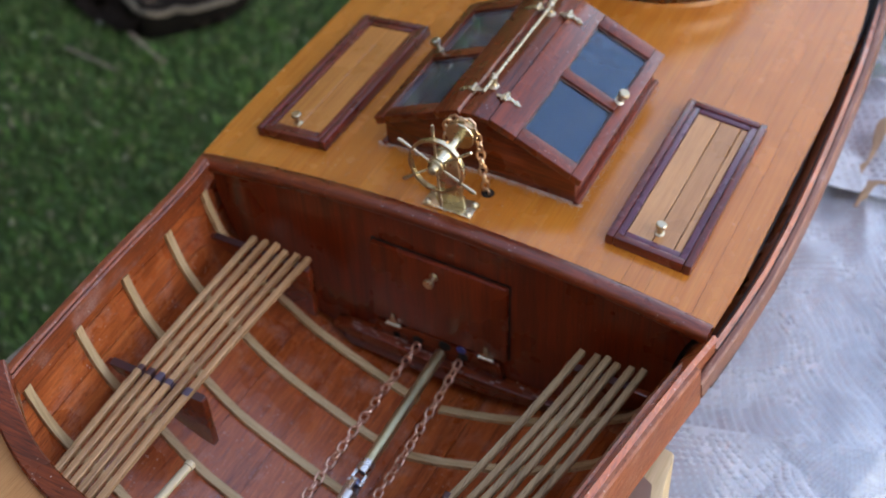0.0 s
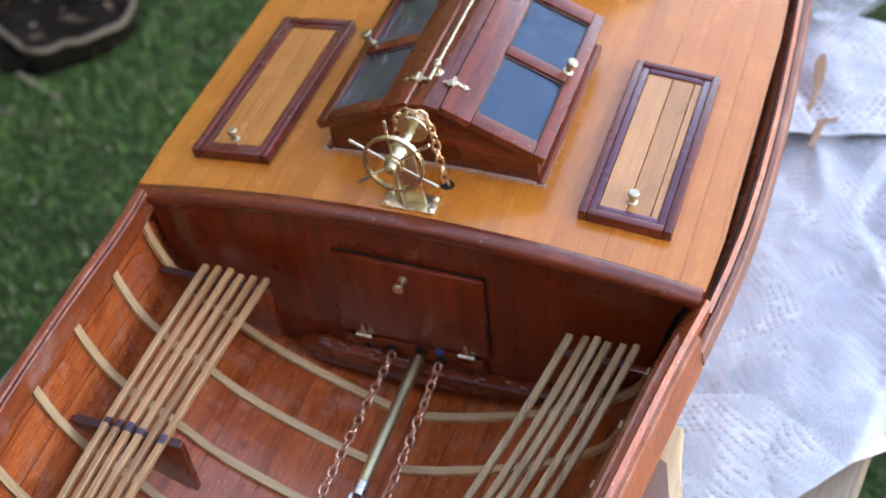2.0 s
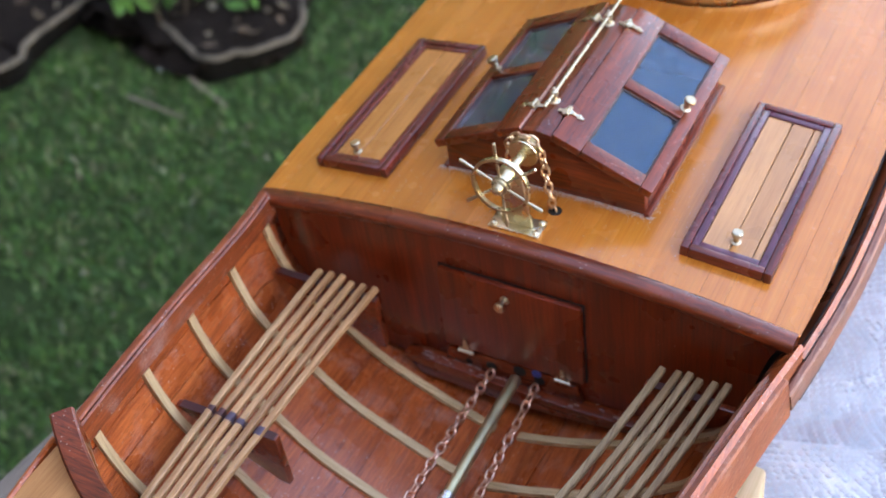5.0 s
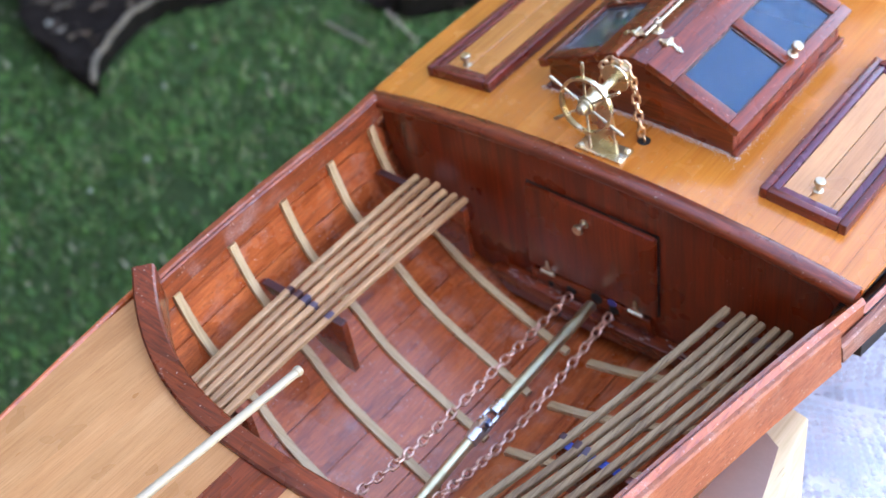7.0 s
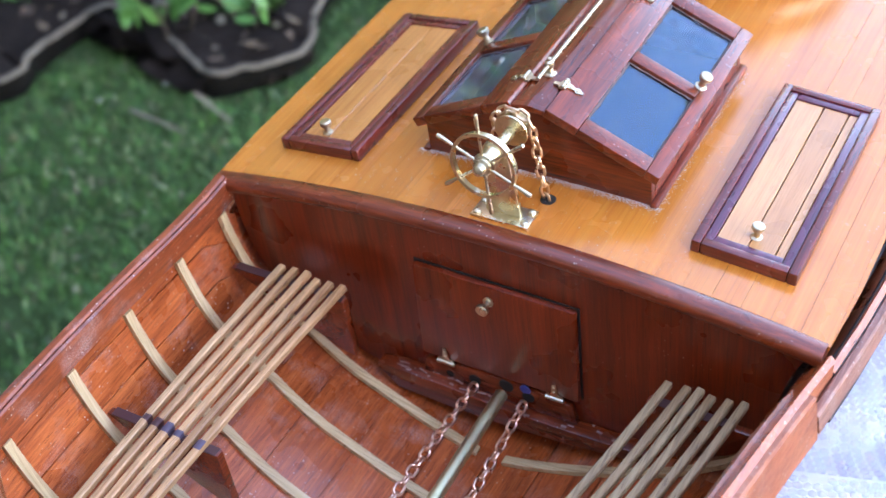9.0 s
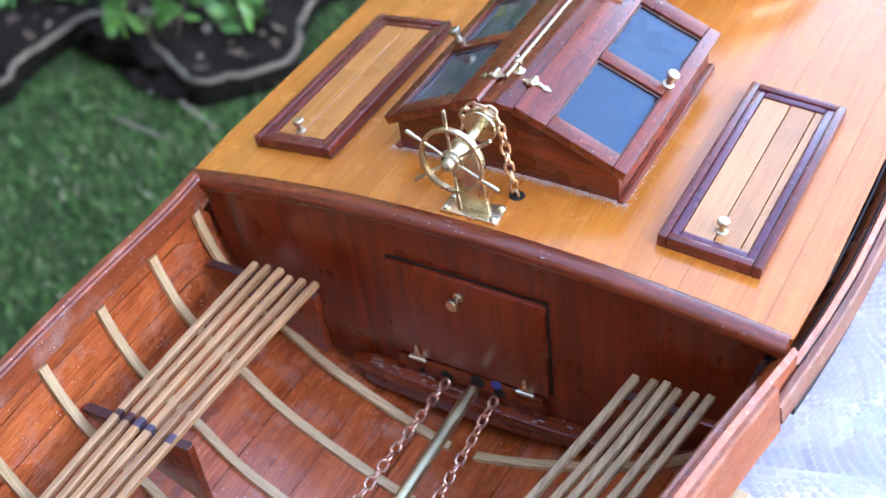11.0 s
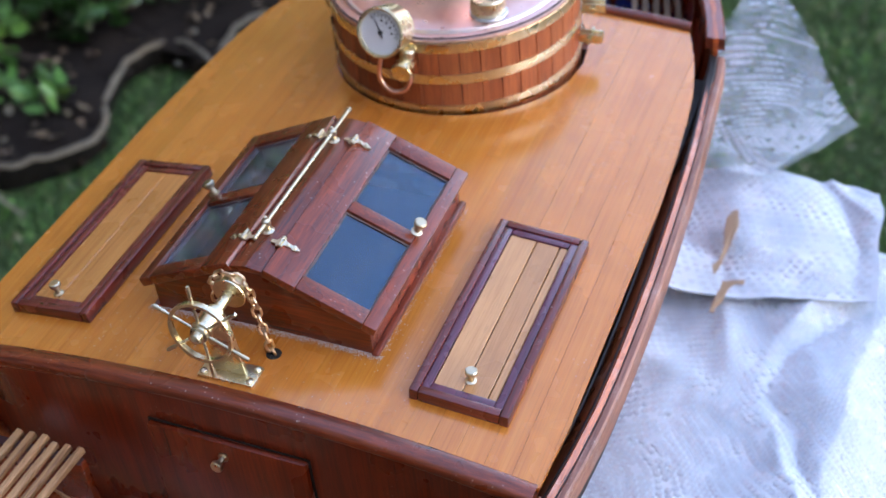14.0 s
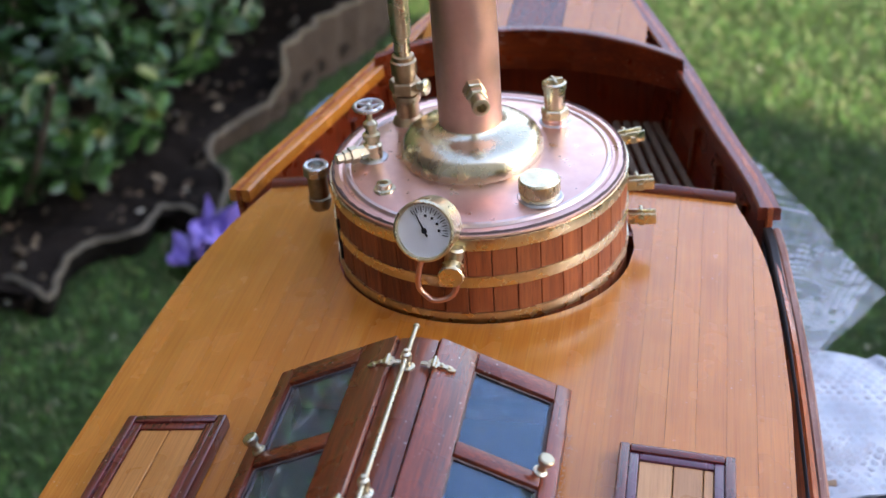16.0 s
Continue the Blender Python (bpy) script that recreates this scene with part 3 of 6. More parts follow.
# ---------------------------------------------------------------- flush hatches
def hatch(side, label):
    at = Vector((side * 0.1069, 0.0873, 0))
    w, l = 0.0467, 0.1232
    t = thing("deck_hatch", label, "hatch", (at.x, at.y, deck_z(at.x, at.y) + 0.0005), "deck hatches")
    t.rotation_euler = (math.atan(-0.010), math.atan(0.021 * 0.1065 / 0.152**2) * side, 0)
    fr = 0.0044
    inlay = PURPLE_WOOD if side > 0 else MAROON
    for sx in (-1, 1):
        bm = bmesh.new()
        box(bm, (sx * (w / 2 - fr / 2), 0, 0.0022), (fr, l, 0.0068), 0.0009)
        part("frame_side", bm, MAROON, t)
        bm = bmesh.new()
        box(bm, (0, sx * (l / 2 - fr / 2), 0.00215), (w - 2 * fr, fr, 0.0066), 0.0008)
        part("frame_end", bm, MAROON_X, t)
        bm = bmesh.new()
        box(bm, (sx * (w / 2 - fr - 0.0020), 0, 0.0018), (0.0040, l - 2 * fr, 0.0058), 0.0006)
        part("inlay_side", bm, inlay, t, "dark inlay strip")
        bm = bmesh.new()
        box(bm, (0, sx * (l / 2 - fr - 0.0020), 0.0018), (w - 2 * fr - 0.0080, 0.0040, 0.0057), 0.0006)
        part("inlay_end", bm, inlay, t, "dark inlay strip")
    iw, il = w - 2 * fr - 0.0080, l - 2 * fr - 0.0080
    edges = [-iw / 2, -iw / 2 + iw * 0.46, -iw / 2 + iw * 0.86, iw / 2] if side > 0 else [-iw / 2, -iw / 2 + iw * 0.47, iw / 2]
    for a, b in zip(edges, edges[1:]):
        bm = bmesh.new()
        box(bm, ((a + b) / 2, 0, 0.0012), (b - a - 0.0004, il, 0.005), 0.0003, seg=1)
        part("board", bm, FIR_PALE if side > 0 else FIR_MID, t)
    knob(t, (0.0002 if side > 0 else -0.0026, -l / 2 + (0.0160 if side > 0 else 0.0125), 0.0035), k=0.92)
    return t


def knob(parent, at, up=(0, 0, 1), k=1.0, name="knob"):
    bm = bmesh.new()
    lathe(bm, [(0.0028 * k, 0), (0.0029 * k, 0.0007 * k), (0.0017 * k, 0.0013 * k), (0.0015 * k, 0.004 * k), (0.0028 * k, 0.0052 * k), (0.0031 * k, 0.0058 * k), (0.0031 * k, 0.0074 * k), (0.0026 * k, 0.0079 * k), (0.0, 0.0081 * k)], 20, axis_matrix(at, up))
    return part(name, bm, PALE_BRASS, parent, "turned brass knob")


hatch(-1, "hatch with mahogany frame and plain fir boards, brass knob")
hatch(1, "hatch with mahogany frame, dark inlay and seamed fir boards")

# ---------------------------------------------------------------- skylight
SKY_AT = Vector((0.0018, 0.1035, 0))
skylight = thing("skylight", "mahogany cabin skylight with two hinged glazed flaps", "skylight", (SKY_AT.x, SKY_AT.y, 0.0))
SW, SY0, SY1, EAVE, RIDGE, RH = 0.0568, -0.0585, 0.0535, 0.0255, 0.0470, 0.0084
for y, n in ((SY0, "end_panel"), (SY1 - 0.004, "end_panel")):
    bm = bmesh.new()
    slab(bm, [Vector(p) for p in ((-SW, y, -0.006), (SW, y, -0.006), (SW, y, EAVE - 0.002), (RH, y, RIDGE - 0.003), (-RH, y, RIDGE - 0.003), (-SW, y, EAVE - 0.002))], (0, 0.004, 0), 0.0004)
    part(n, bm, MAHOGANY_X, skylight)
for sx in (-1, 1):
    bm = bmesh.new()
    box(bm, (sx * (SW - 0.002), (SY0 + SY1) / 2, (EAVE - 0.008) / 2), (0.004, SY1 - SY0 - 0.0082, EAVE + 0.004), 0.0004)
    part("side_panel", bm, MAHOGANY, skylight)
    bm = bmesh.new()
    box(bm, (sx * (SW + 0.0012), (SY0 + SY1) / 2, deck_z(SW, 0.1) + 0.0008), (0.0036, SY1 - SY0 + 0.003, 0.0038), 0.001)
    part("base_moulding", bm, MAHOGANY, skylight)
# black sheet stands in for the unlit cabin below the panes
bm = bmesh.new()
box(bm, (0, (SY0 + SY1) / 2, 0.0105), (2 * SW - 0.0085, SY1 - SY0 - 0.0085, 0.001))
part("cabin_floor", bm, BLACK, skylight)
bm = bmesh.new()
slab(bm, [Vector(p) for p in ((-RH + 0.0003, SY0 - 0.003, RIDGE - 0.0028), (RH - 0.0003, SY0 - 0.003, RIDGE - 0.0028), (RH - 0.0003, SY0 - 0.003, RIDGE - 0.0005), (0, SY0 - 0.003, RIDGE + 0.0008), (-RH + 0.0003, SY0 - 0.003, RIDGE - 0.0005))], (0, SY1 - SY0 + 0.006, 0), 0.0005)
part("ridge_board", bm, MAHOGANY, skylight)


HINGES = (-0.0425, 0.0385)


def flap(sx):
    """A glazed flap that slopes from the ridge to the eave."""
    over = 0.005
    hinge = Vector((sx * (RH + 0.0003), 0, RIDGE))
    fall = Vector((sx * (SW - RH), 0, EAVE - RIDGE))
    L = fall.length + over
    u = fall.normalized()
    nrm = Vector((-u.z * sx, 0, u.x * sx))
    y0, y1 = SY0 - 0.0035, SY1 + 0.003
    turn = Matrix((u, (0, 1, 0), nrm)).transposed() if sx > 0 else Matrix((u, (0, -1, 0), nrm)).transposed()

    def bar(name, a0, a1, b0, b1, th=0.005, lift=0.0, material=MAHOGANY, bev=0.0008):
        bm = bmesh.new()
        c = hinge + u * (a0 + a1) / 2 + nrm * (lift - th / 2 + 0.0015)
        box(bm, (c.x, (b0 + b1) / 2, c.z), (a1 - a0, b1 - b0, th), bev, turn)
        return part(name, bm, material, skylight)

    st, top, low = 0.0092, 0.0168, 0.0068
    midb = (y0 + y1) / 2 + 0.0015
    bar("hinge_stile", 0, top, y0, y1)
    bar("outer_stile", L - low, L, y0, y1)
    bar("end_rail", top, L - low, y0, y0 + st, material=MAHOGANY_X)
    bar("end_rail", top, L - low, y1 - st - 0.0012, y1, material=MAHOGANY_X)
    bar("middle_rail", top, L - low, midb - 0.0038, midb + 0.0038, material=MAHOGANY_X)
    for b0, b1 in ((y0 + st, midb - 0.0038), (midb + 0.0038, y1 - st - 0.0012)):
        g = bar("pane", top, L - low, b0, b1, 0.0012, -0.0022, GLASS if sx > 0 else DUSTY_GLASS, 0.0)
        g.visible_shadow = False
        # uneven dusty putty round the pane
        a0, a1 = top, L - low
        bm = bmesh.new()
        border = []
        for p, q, n in (((a0, b0), (a1, b0), 14), ((a1, b0), (a1, b1), 18), ((a1, b1), (a0, b1), 14), ((a0, b1), (a0, b0), 18)):
            border += [(p[0] + (q[0] - p[0]) * k / n, p[1] + (q[1] - p[1]) * k / n) for k in range(n)]
        ca, cb = (a0 + a1) / 2, (b0 + b1) / 2
        rim = []
        for k, (pa, pb) in enumerate(border):
            w = 0.0007 + 0.0011 * abs(noise.noise(Vector((pa * 260, pb * 260, sx * 3.0))))
            ia = min(max(pa, a0 + w), a1 - w)
            ib = min(max(pb, b0 + w), b1 - w)
            rim.append([bm.verts.new(Vector((0, y, 0)) + hinge + u * a - nrm * 0.0005) for a, y in ((pa, pb), (ia, ib))])
        for k in range(len(rim)):
            j = (k + 1) % len(rim)
            bm.faces.new((rim[k][0], rim[j][0], rim[j][1], rim[k][1]))
        part("putty", bm, PUTTY, skylight, "dusty putty edge")
    c = hinge + u * (L - 0.0075) + nrm * 0.0012
    knob(skylight, (c.x, midb + 0.0045, c.z), nrm)
    # strap hinges: a short leaf on the ridge, a tapered leaf with a finial on the flap
    for yy in HINGES:
        bm = bmesh.new()
        p = hinge + nrm * 0.0016
        slab(bm, [p + Vector((0, yy + w, 0)) + u * d for d, w in ((0.0, -0.0030), (0.0012, -0.0030), (0.0018, -0.0014), (0.0052, -0.0008), (0.0062, -0.0017), (0.0074, -0.0014), (0.0094, -0.0002), (0.0094, 0.0002), (0.0074, 0.0014), (0.0062, 0.0017), (0.0052, 0.0008), (0.0018, 0.0014), (0.0012, 0.0030), (0.0, 0.0030))], nrm * 0.0008)
        rod(bm, hinge + Vector((0, yy - 0.0034, 0)) + nrm * 0.0022, hinge + Vector((0, yy + 0.0034, 0)) + nrm * 0.0022, 0.0011, 8)
        side = Vector((-sx, 0, 0))
        q = Vector((hinge.x, 0, RIDGE + 0.0008))
        slab(bm, [q + Vector((0, yy + w, 0)) + side * d for d, w in ((0.0, -0.0028), (0.0012, -0.0028), (0.0018, -0.0012), (0.0046, -0.0009), (0.0046, 0.0009), (0.0018, 0.0012), (0.0012, 0.0028), (0.0, 0.0028))], Vector((0, 0, 0.0008)))
        for d in (0.0032, 0.0066):
            lathe(bm, [(0.0009, 0), (0.0008, 0.0006), (0, 0.0009)], 8, axis_matrix(p + Vector((0, yy, 0)) + u * d + nrm * 0.0008, nrm))
        part("strap_hinge", bm, PALE_BRASS, skylight, "small brass strap hinge")


flap(-1)
flap(1)
bm = bmesh.new()
rod(bm, (-0.0010, -0.0485, RIDGE + 0.0058), (-0.0010, 0.0560, RIDGE + 0.0058), 0.0010, 10)
lathe(bm, [(0.0010, 0), (0.0014, 0.0004), (0.0014, 0.0016), (0.0008, 0.0024), (0, 0.0026)], 10, axis_matrix((-0.0010, 0.0556, RIDGE + 0.0058), (0, 1, 0)))
part("ridge_rod", bm, PALE_BRASS, skylight, "thin brass rod along the ridge")
for yy in (-0.0360, 0.0365):
    bm = bmesh.new()
    lathe(bm, [(0.0031, 0), (0.0031, 0.0009), (0.0019, 0.0016), (0.0013, 0.0034), (0.0021, 0.0042), (0.0023, 0.0058), (0.0021, 0.0070), (0.0010, 0.0078), (0.0010, 0.0090), (0, 0.0096)], 14, Matrix.Translation((-0.0010, yy, RIDGE + 0.0002)))
    part("rod_stanchion", bm, PALE_BRASS, skylight, "turned brass stanchion")

# ---------------------------------------------------------------- boiler
boiler = thing("steam_boiler", "copper-topped model boiler lagged in wooden staves with brass bands", "boiler", (BOILER.x, BOILER.y, 0.0))
Z0, Z1 = -0.020, BOILER_TOP
NST = 40
stave_mesh = None
for k in range(NST):
    if stave_mesh is None:
        bm = bmesh.new()
        half_w = math.pi * (BOILER_R - 0.001) / NST - 0.00018
        box(bm, (BOILER_R - 0.0022, 0, (Z0 + Z1 - 0.004) / 2), (0.003, 2 * half_w, Z1 - 0.004 - Z0), 0.0003, seg=1)
        stave_mesh = mesh_of(bm, "stave", STAVE)
    s = new("stave", stave_mesh)
    s.parent = boiler
    s.rotation_euler = (0, 0, 2 * math.pi * k / NST)
bm = bmesh.new()
lathe(bm, [(BOILER_R - 0.004, Z0), (BOILER_R - 0.004, Z1 - 0.005)], 64)
part("core", bm, BLACK, boiler)
DECK_B = deck_z(0, BOILER.y - BOILER_R)
for zc, h in ((Z1 - 0.0055, 0.0058), ((Z1 + DECK_B) / 2 - 0.002, 0.0056), (DECK_B + 0.0014, 0.0058)):
    bm = bmesh.new()
    r = BOILER_R
    lathe(bm, [(r - 0.0008, zc - h / 2), (r + 0.0002, zc - h / 2), (r + 0.0004, zc), (r + 0.0002, zc + h / 2), (r - 0.0008, zc + h / 2)], 96, cap=False)
    part("band", bm, BRASS, boiler, "brass hoop")
bm = bmesh.new()
lathe(bm, [(BOILER_R - 0.0012, Z1 - 0.003), (BOILER_R - 0.0008, Z1 - 0.0008), (BOILER_R - 0.002, Z1), (BOILER_R - 0.0048, Z1 + 0.0002), (BOILER_R - 0.0065, Z1 - 0.001), (BOILER_R - 0.010, Z1 - 0.0002), (BOILER_R - 0.014, Z1 + 0.0012), (BOILER_R - 0.022, Z1 + 0.0018), (0.0, Z1 + 0.002)], 96, cap=False)
part("top_plate", bm, COPPER, boiler, "pinkish copper end plate")
bm = bmesh.new()
lathe(bm, [(BOILER_R - 0.0108, Z1 + 0.0002), (BOILER_R - 0.0100, Z1 + 0.0010), (BOILER_R - 0.0084, Z1 + 0.0008), (BOILER_R - 0.0074, Z1 - 0.0006)], 96, cap=False)
part("solder_ring", bm, metal("tinned_copper", (0.82, 0.64, 0.60), 0.34, (0.66, 0.60, 0.62), 0.05), boiler, "bright solder seam near the rim")
bm = bmesh.new()
rj = random.Random(14)
ring_n = 150
inner_r = [BOILER_R - 0.0019 - rj.uniform(0.0, 0.0011) * rj.choice((0.2, 0.4, 1.0)) for _ in range(ring_n)]
loops = [[bm.verts.new((r * math.cos(2 * math.pi * k / ring_n), r * math.sin(2 * math.pi * k / ring_n), Z1 + h)) for k, r in enumerate(rs_)] for rs_, h in (([BOILER_R - 0.0010] * ring_n, -0.0002), ([BOILER_R - 0.0017] * ring_n, 0.0006), (inner_r, 0.0005))]
for p, q in zip(loops, loops[1:]):
    for k in range(ring_n):
        bm.faces.new((p[k], p[(k + 1) % ring_n], q[(k + 1) % ring_n], q[k]))
part("lagging_edge", bm, plain("dark_lagging", (0.14, 0.08, 0.07), 0.7, 0.4, 400.0), boiler, "ragged dark edge of the lagging")
CH = Vector((-0.0031, 0.003, 0))
bm = bmesh.new()
lathe(bm, [(0.0352, Z1 + 0.0016), (0.0358, Z1 + 0.0035), (0.0354, Z1 + 0.007), (0.033, Z1 + 0.0115), (0.0285, Z1 + 0.0145), (0.0235, Z1 + 0.0155), (0.0195, Z1 + 0.0162), (0.0168, Z1 + 0.0176), (0.0157, Z1 + 0.0190)], 64, Matrix.Translation(CH), cap=False)
part("chimney_skirt", bm, SATIN_BRASS, boiler, "polished domed brass chimney base")
bm = bmesh.new()
lathe(bm, [(0.0157, Z1 + 0.01), (0.0157, Z1 + 0.24), (0.0148, Z1 + 0.24), (0.0148, Z1 + 0.1)], 48, Matrix.Translation(CH), cap=False)
part("chimney", bm, metal("satin_copper", (0.82, 0.50, 0.42), 0.4, (0.77, 0.46, 0.39), 0.02), boiler, "copper funnel pipe")

# ---------------------------------------------------------------- sitting benches in the cockpit
def slat_in(y):
    """How far the starboard slats close in towards the stern."""
    return 0.14 * (-y - 0.0105) + 0.40 * (y + 0.0105) ** 2


def seat(side, label):
    t = thing("slatted_bench", label, "bench", (0, 0, -0.05), "cockpit benches")
    xs = (-0.1135, -0.1058, -0.0985, -0.0912, -0.0838, -0.0765) if side < 0 else (0.0890, 0.0972, 0.1028, 0.1086, 0.1160, 0.1224)
    slats, lines = [], []
    for k, x in enumerate(xs):
        bm = bmesh.new()
        ya, yb = -0.0135 + 0.001 * (k % 3) - 0.0006 * k, -0.205 + 0.0012 * (k % 2)
        if side > 0:
            ya = -0.0105 + 0.0008 * (k % 3)
        xb = -0.1112 + (x + 0.1135) * 0.80
        lines.append([Vector((x + (xb - x) * i / 10 - 0.002 * math.sin(math.pi * i / 10) if side < 0 else x - slat_in(ya + (yb - ya) * i / 10), ya + (yb - ya) * i / 10, 0.010 + random.uniform(-0.0003, 0.0003))) for i in range(11)])
        swept_bar(bm, lines[-1], 0.0036, 0.0036)
        slats.append(part("slat", bm, SLAT_WOOD if side < 0 else DARKER_SLAT, t))
    for y in (-0.022, -0.124, -0.196):
        inner, outer = (xs[-1] + 0.004, xs[0]) if side < 0 else (xs[0] - 0.004 - slat_in(y), xs[-1] - slat_in(y))
        bm = bmesh.new()
        reach = -(half(y) - 0.010) if side < 0 else half(y, 1) - 0.024
        slab(bm, [Vector((reach, y, 0.0056)), Vector((inner, y, 0.0062)), Vector((inner, y, -0.031)), Vector((inner + side * 0.006, y, -0.030)), Vector((side * 0.112, y, -0.012))], (0, 0.004, 0), 0.0003)
        part("bracket", bm, MAHOGANY, t)
        if y < -0.19:
            continue
        bm = bmesh.new()
        far = outer if side > 0 else reach + 0.002
        box(bm, ((inner + far) / 2, y + 0.002, 0.0064), (abs(far - inner) - 0.002, 0.0045, 0.0006))
        part("stain_strip", bm, BLUE_PAINT if side > 0 and y < -0.1 else STAIN, t, "dark blue stain along the bracket top" if side > 0 and y < -0.1 else "plum stain along the bracket top")
    # stained marks where the slats cross the middle bracket
    for k, slat in enumerate(slats):
        if k not in ((0, 1, 2, 3, 5) if side < 0 else (0, 1, 2)):
            continue
        i = 6
        p = lines[k][i]
        bm = bmesh.new()
        box(bm, (p.x, -0.1205 - 0.0006 * k, p.z - 0.0017), (0.0037, 0.0042 + 0.0008 * (k % 3), 0.0037), 0.0006)
        part("stain_mark", bm, BLUE_DARK if k > 1 else STAIN, slat, "dark stain round the slat")
    return t


seat(-1, "slatted bench of six oiled strips on mahogany brackets")
seat(1, "slatted bench of six oiled strips, ends beside the rail")

# ---------------------------------------------------------------- locker door and fittings on the bulkhead
door_y = -0.0002
bm = bmesh.new()
slab(bm, [Vector(p) + LIFT for p in ((-0.0421, door_y, -0.0217), (0.0431, door_y, -0.0233), (0.0420, door_y, -0.0843), (-0.0450, door_y, -0.0843))], (0, -0.0006, 0))
part("door_gap", bm, BLACK, boat)
bm = bmesh.new()
slab(bm, [Vector(p) + LIFT for p in ((-0.0418, door_y, -0.0219), (0.0427, door_y, -0.0235), (0.0416, door_y, -0.0839), (-0.0446, door_y, -0.0839))], (0, -0.0042, 0), 0.0021)
locker = part("locker_door", bm, MAHOGANY_Z, boat, "dark mahogany locker door with a brass knob")
bm = bmesh.new()
lathe(bm, [(0.0026, 0), (0.0027, 0.0008), (0.0016, 0.0014), (0.0015, 0.004), (0.0027, 0.005), (0.0031, 0.0056), (0.0031, 0.0072), (0.0026, 0.0077), (0, 0.008)], 20, axis_matrix(Vector((-0.0012, -0.0044, -0.0318)) + LIFT, (0, -1, 0.05)))
part("knob", bm, PALE_BRASS, locker, "turned brass knob")
for x in (-0.0303, 0.0291):
    bm = bmesh.new()
    z = -0.0845
    slab(bm, [Vector(p) + LIFT for p in ((x - 0.0045, -0.0046, z), (x + 0.0045, -0.0046, z), (x + 0.0045, -0.0046, z + 0.002), (x + 0.0018, -0.0046, z + 0.0032), (x + 0.0008, -0.0046, z + 0.0095), (x - 0.0008, -0.0046, z + 0.0095), (x - 0.0018, -0.0046, z + 0.0032), (x - 0.0045, -0.0046, z + 0.002))], (0, -0.0006, 0))
    rod(bm, Vector((x - 0.005, -0.0052, z)) + LIFT, Vector((x + 0.005, -0.0052, z)) + LIFT, 0.0011, 8)
    for d in (0.0045, 0.0075):
        lathe(bm, [(0.0007, 0), (0.0006, 0.0005), (0, 0.0007)], 8, axis_matrix(Vector((x, -0.0052, z + d)) + LIFT, (0, -1, 0)))
    part("strap_hinge", bm, PALE_BRASS, locker, "small brass strap hinge")
# floor beam in front of the bulkhead, with the holes of shaft and chains
bm = bmesh.new()
cheek = [(-0.043, -0.0875), (-0.046, -0.101), (0.040, -0.102), (0.037, -0.0880), (0.020, -0.0855), (-0.002, -0.0850), (-0.026, -0.0856)]
slab(bm, [Vector((x, -0.0003, z)) + LIFT for x, z in cheek], (0, -0.0036, 0), 0.0008)
part("bearing_cheek", bm, MAHOGANY_X, boat, "mahogany cheek drilled for shaft and chains")
bm = bmesh.new()
beam = [(-0.0715, -0.0990), (-0.057, -0.0968), (-0.03, -0.0978), (0.002, -0.1005), (0.034, -0.1003), (0.061, -0.0995), (0.080, -0.0985), (0.074, -0.106), (0.03, -0.1115), (0.0, -0.113), (-0.03, -0.1132), (-0.060, -0.1115)]
slab(bm, [Vector((x, -0.0003, z)) + LIFT for x, z in beam], (0, -0.0090, 0), 0.0009)
part("floor_beam", bm, MAHOGANY_X, boat, "scratched mahogany beam at the foot of the bulkhead")
for x, z, r, m in ((-0.0155, -0.0918, 0.0034, BLACK), (0.0140, -0.0915, 0.0034, BLACK), (-0.0298, -0.0937, 0.0022, BLACK), (0.0022, -0.0885, 0.0040, BLACK), (0.0128, -0.0866, 0.0030, BLUE_PAINT)):
    bm = bmesh.new()
    lathe(bm, [(r, 0), (r * 0.95, 0.0003), (0, 0.00035)], 16, axis_matrix(Vector((x, -0.0039, z)) + LIFT, (0, -1, 0)))
    part("hole" if m is BLACK else "paint_dab", bm, m, boat)
# pale scrapes and glue on the beam's upper edge
rb = random.Random(9)
bm = bmesh.new()
for k in range(26):
    x = rb.uniform(-0.06, 0.062)
    z = -0.0975 - 0.003 * max(0.0, 1 - ((x - 0.018) / 0.03) ** 2)
    box(bm, Vector((x, -0.0088 + rb.uniform(0, 0.006), z + 0.0006)) + LIFT, (rb.uniform(0.0008, 0.006), rb.uniform(0.0004, 0.0014), 0.0005), 0.0, Matrix.Rotation(rb.uniform(-0.3, 0.3), 3, "Z"))
part("glue_scrapes", bm, plain("dry_glue", (0.36, 0.22, 0.19), 0.7, 0.6, 300.0), boat, "pale dry glue along the beam", False)

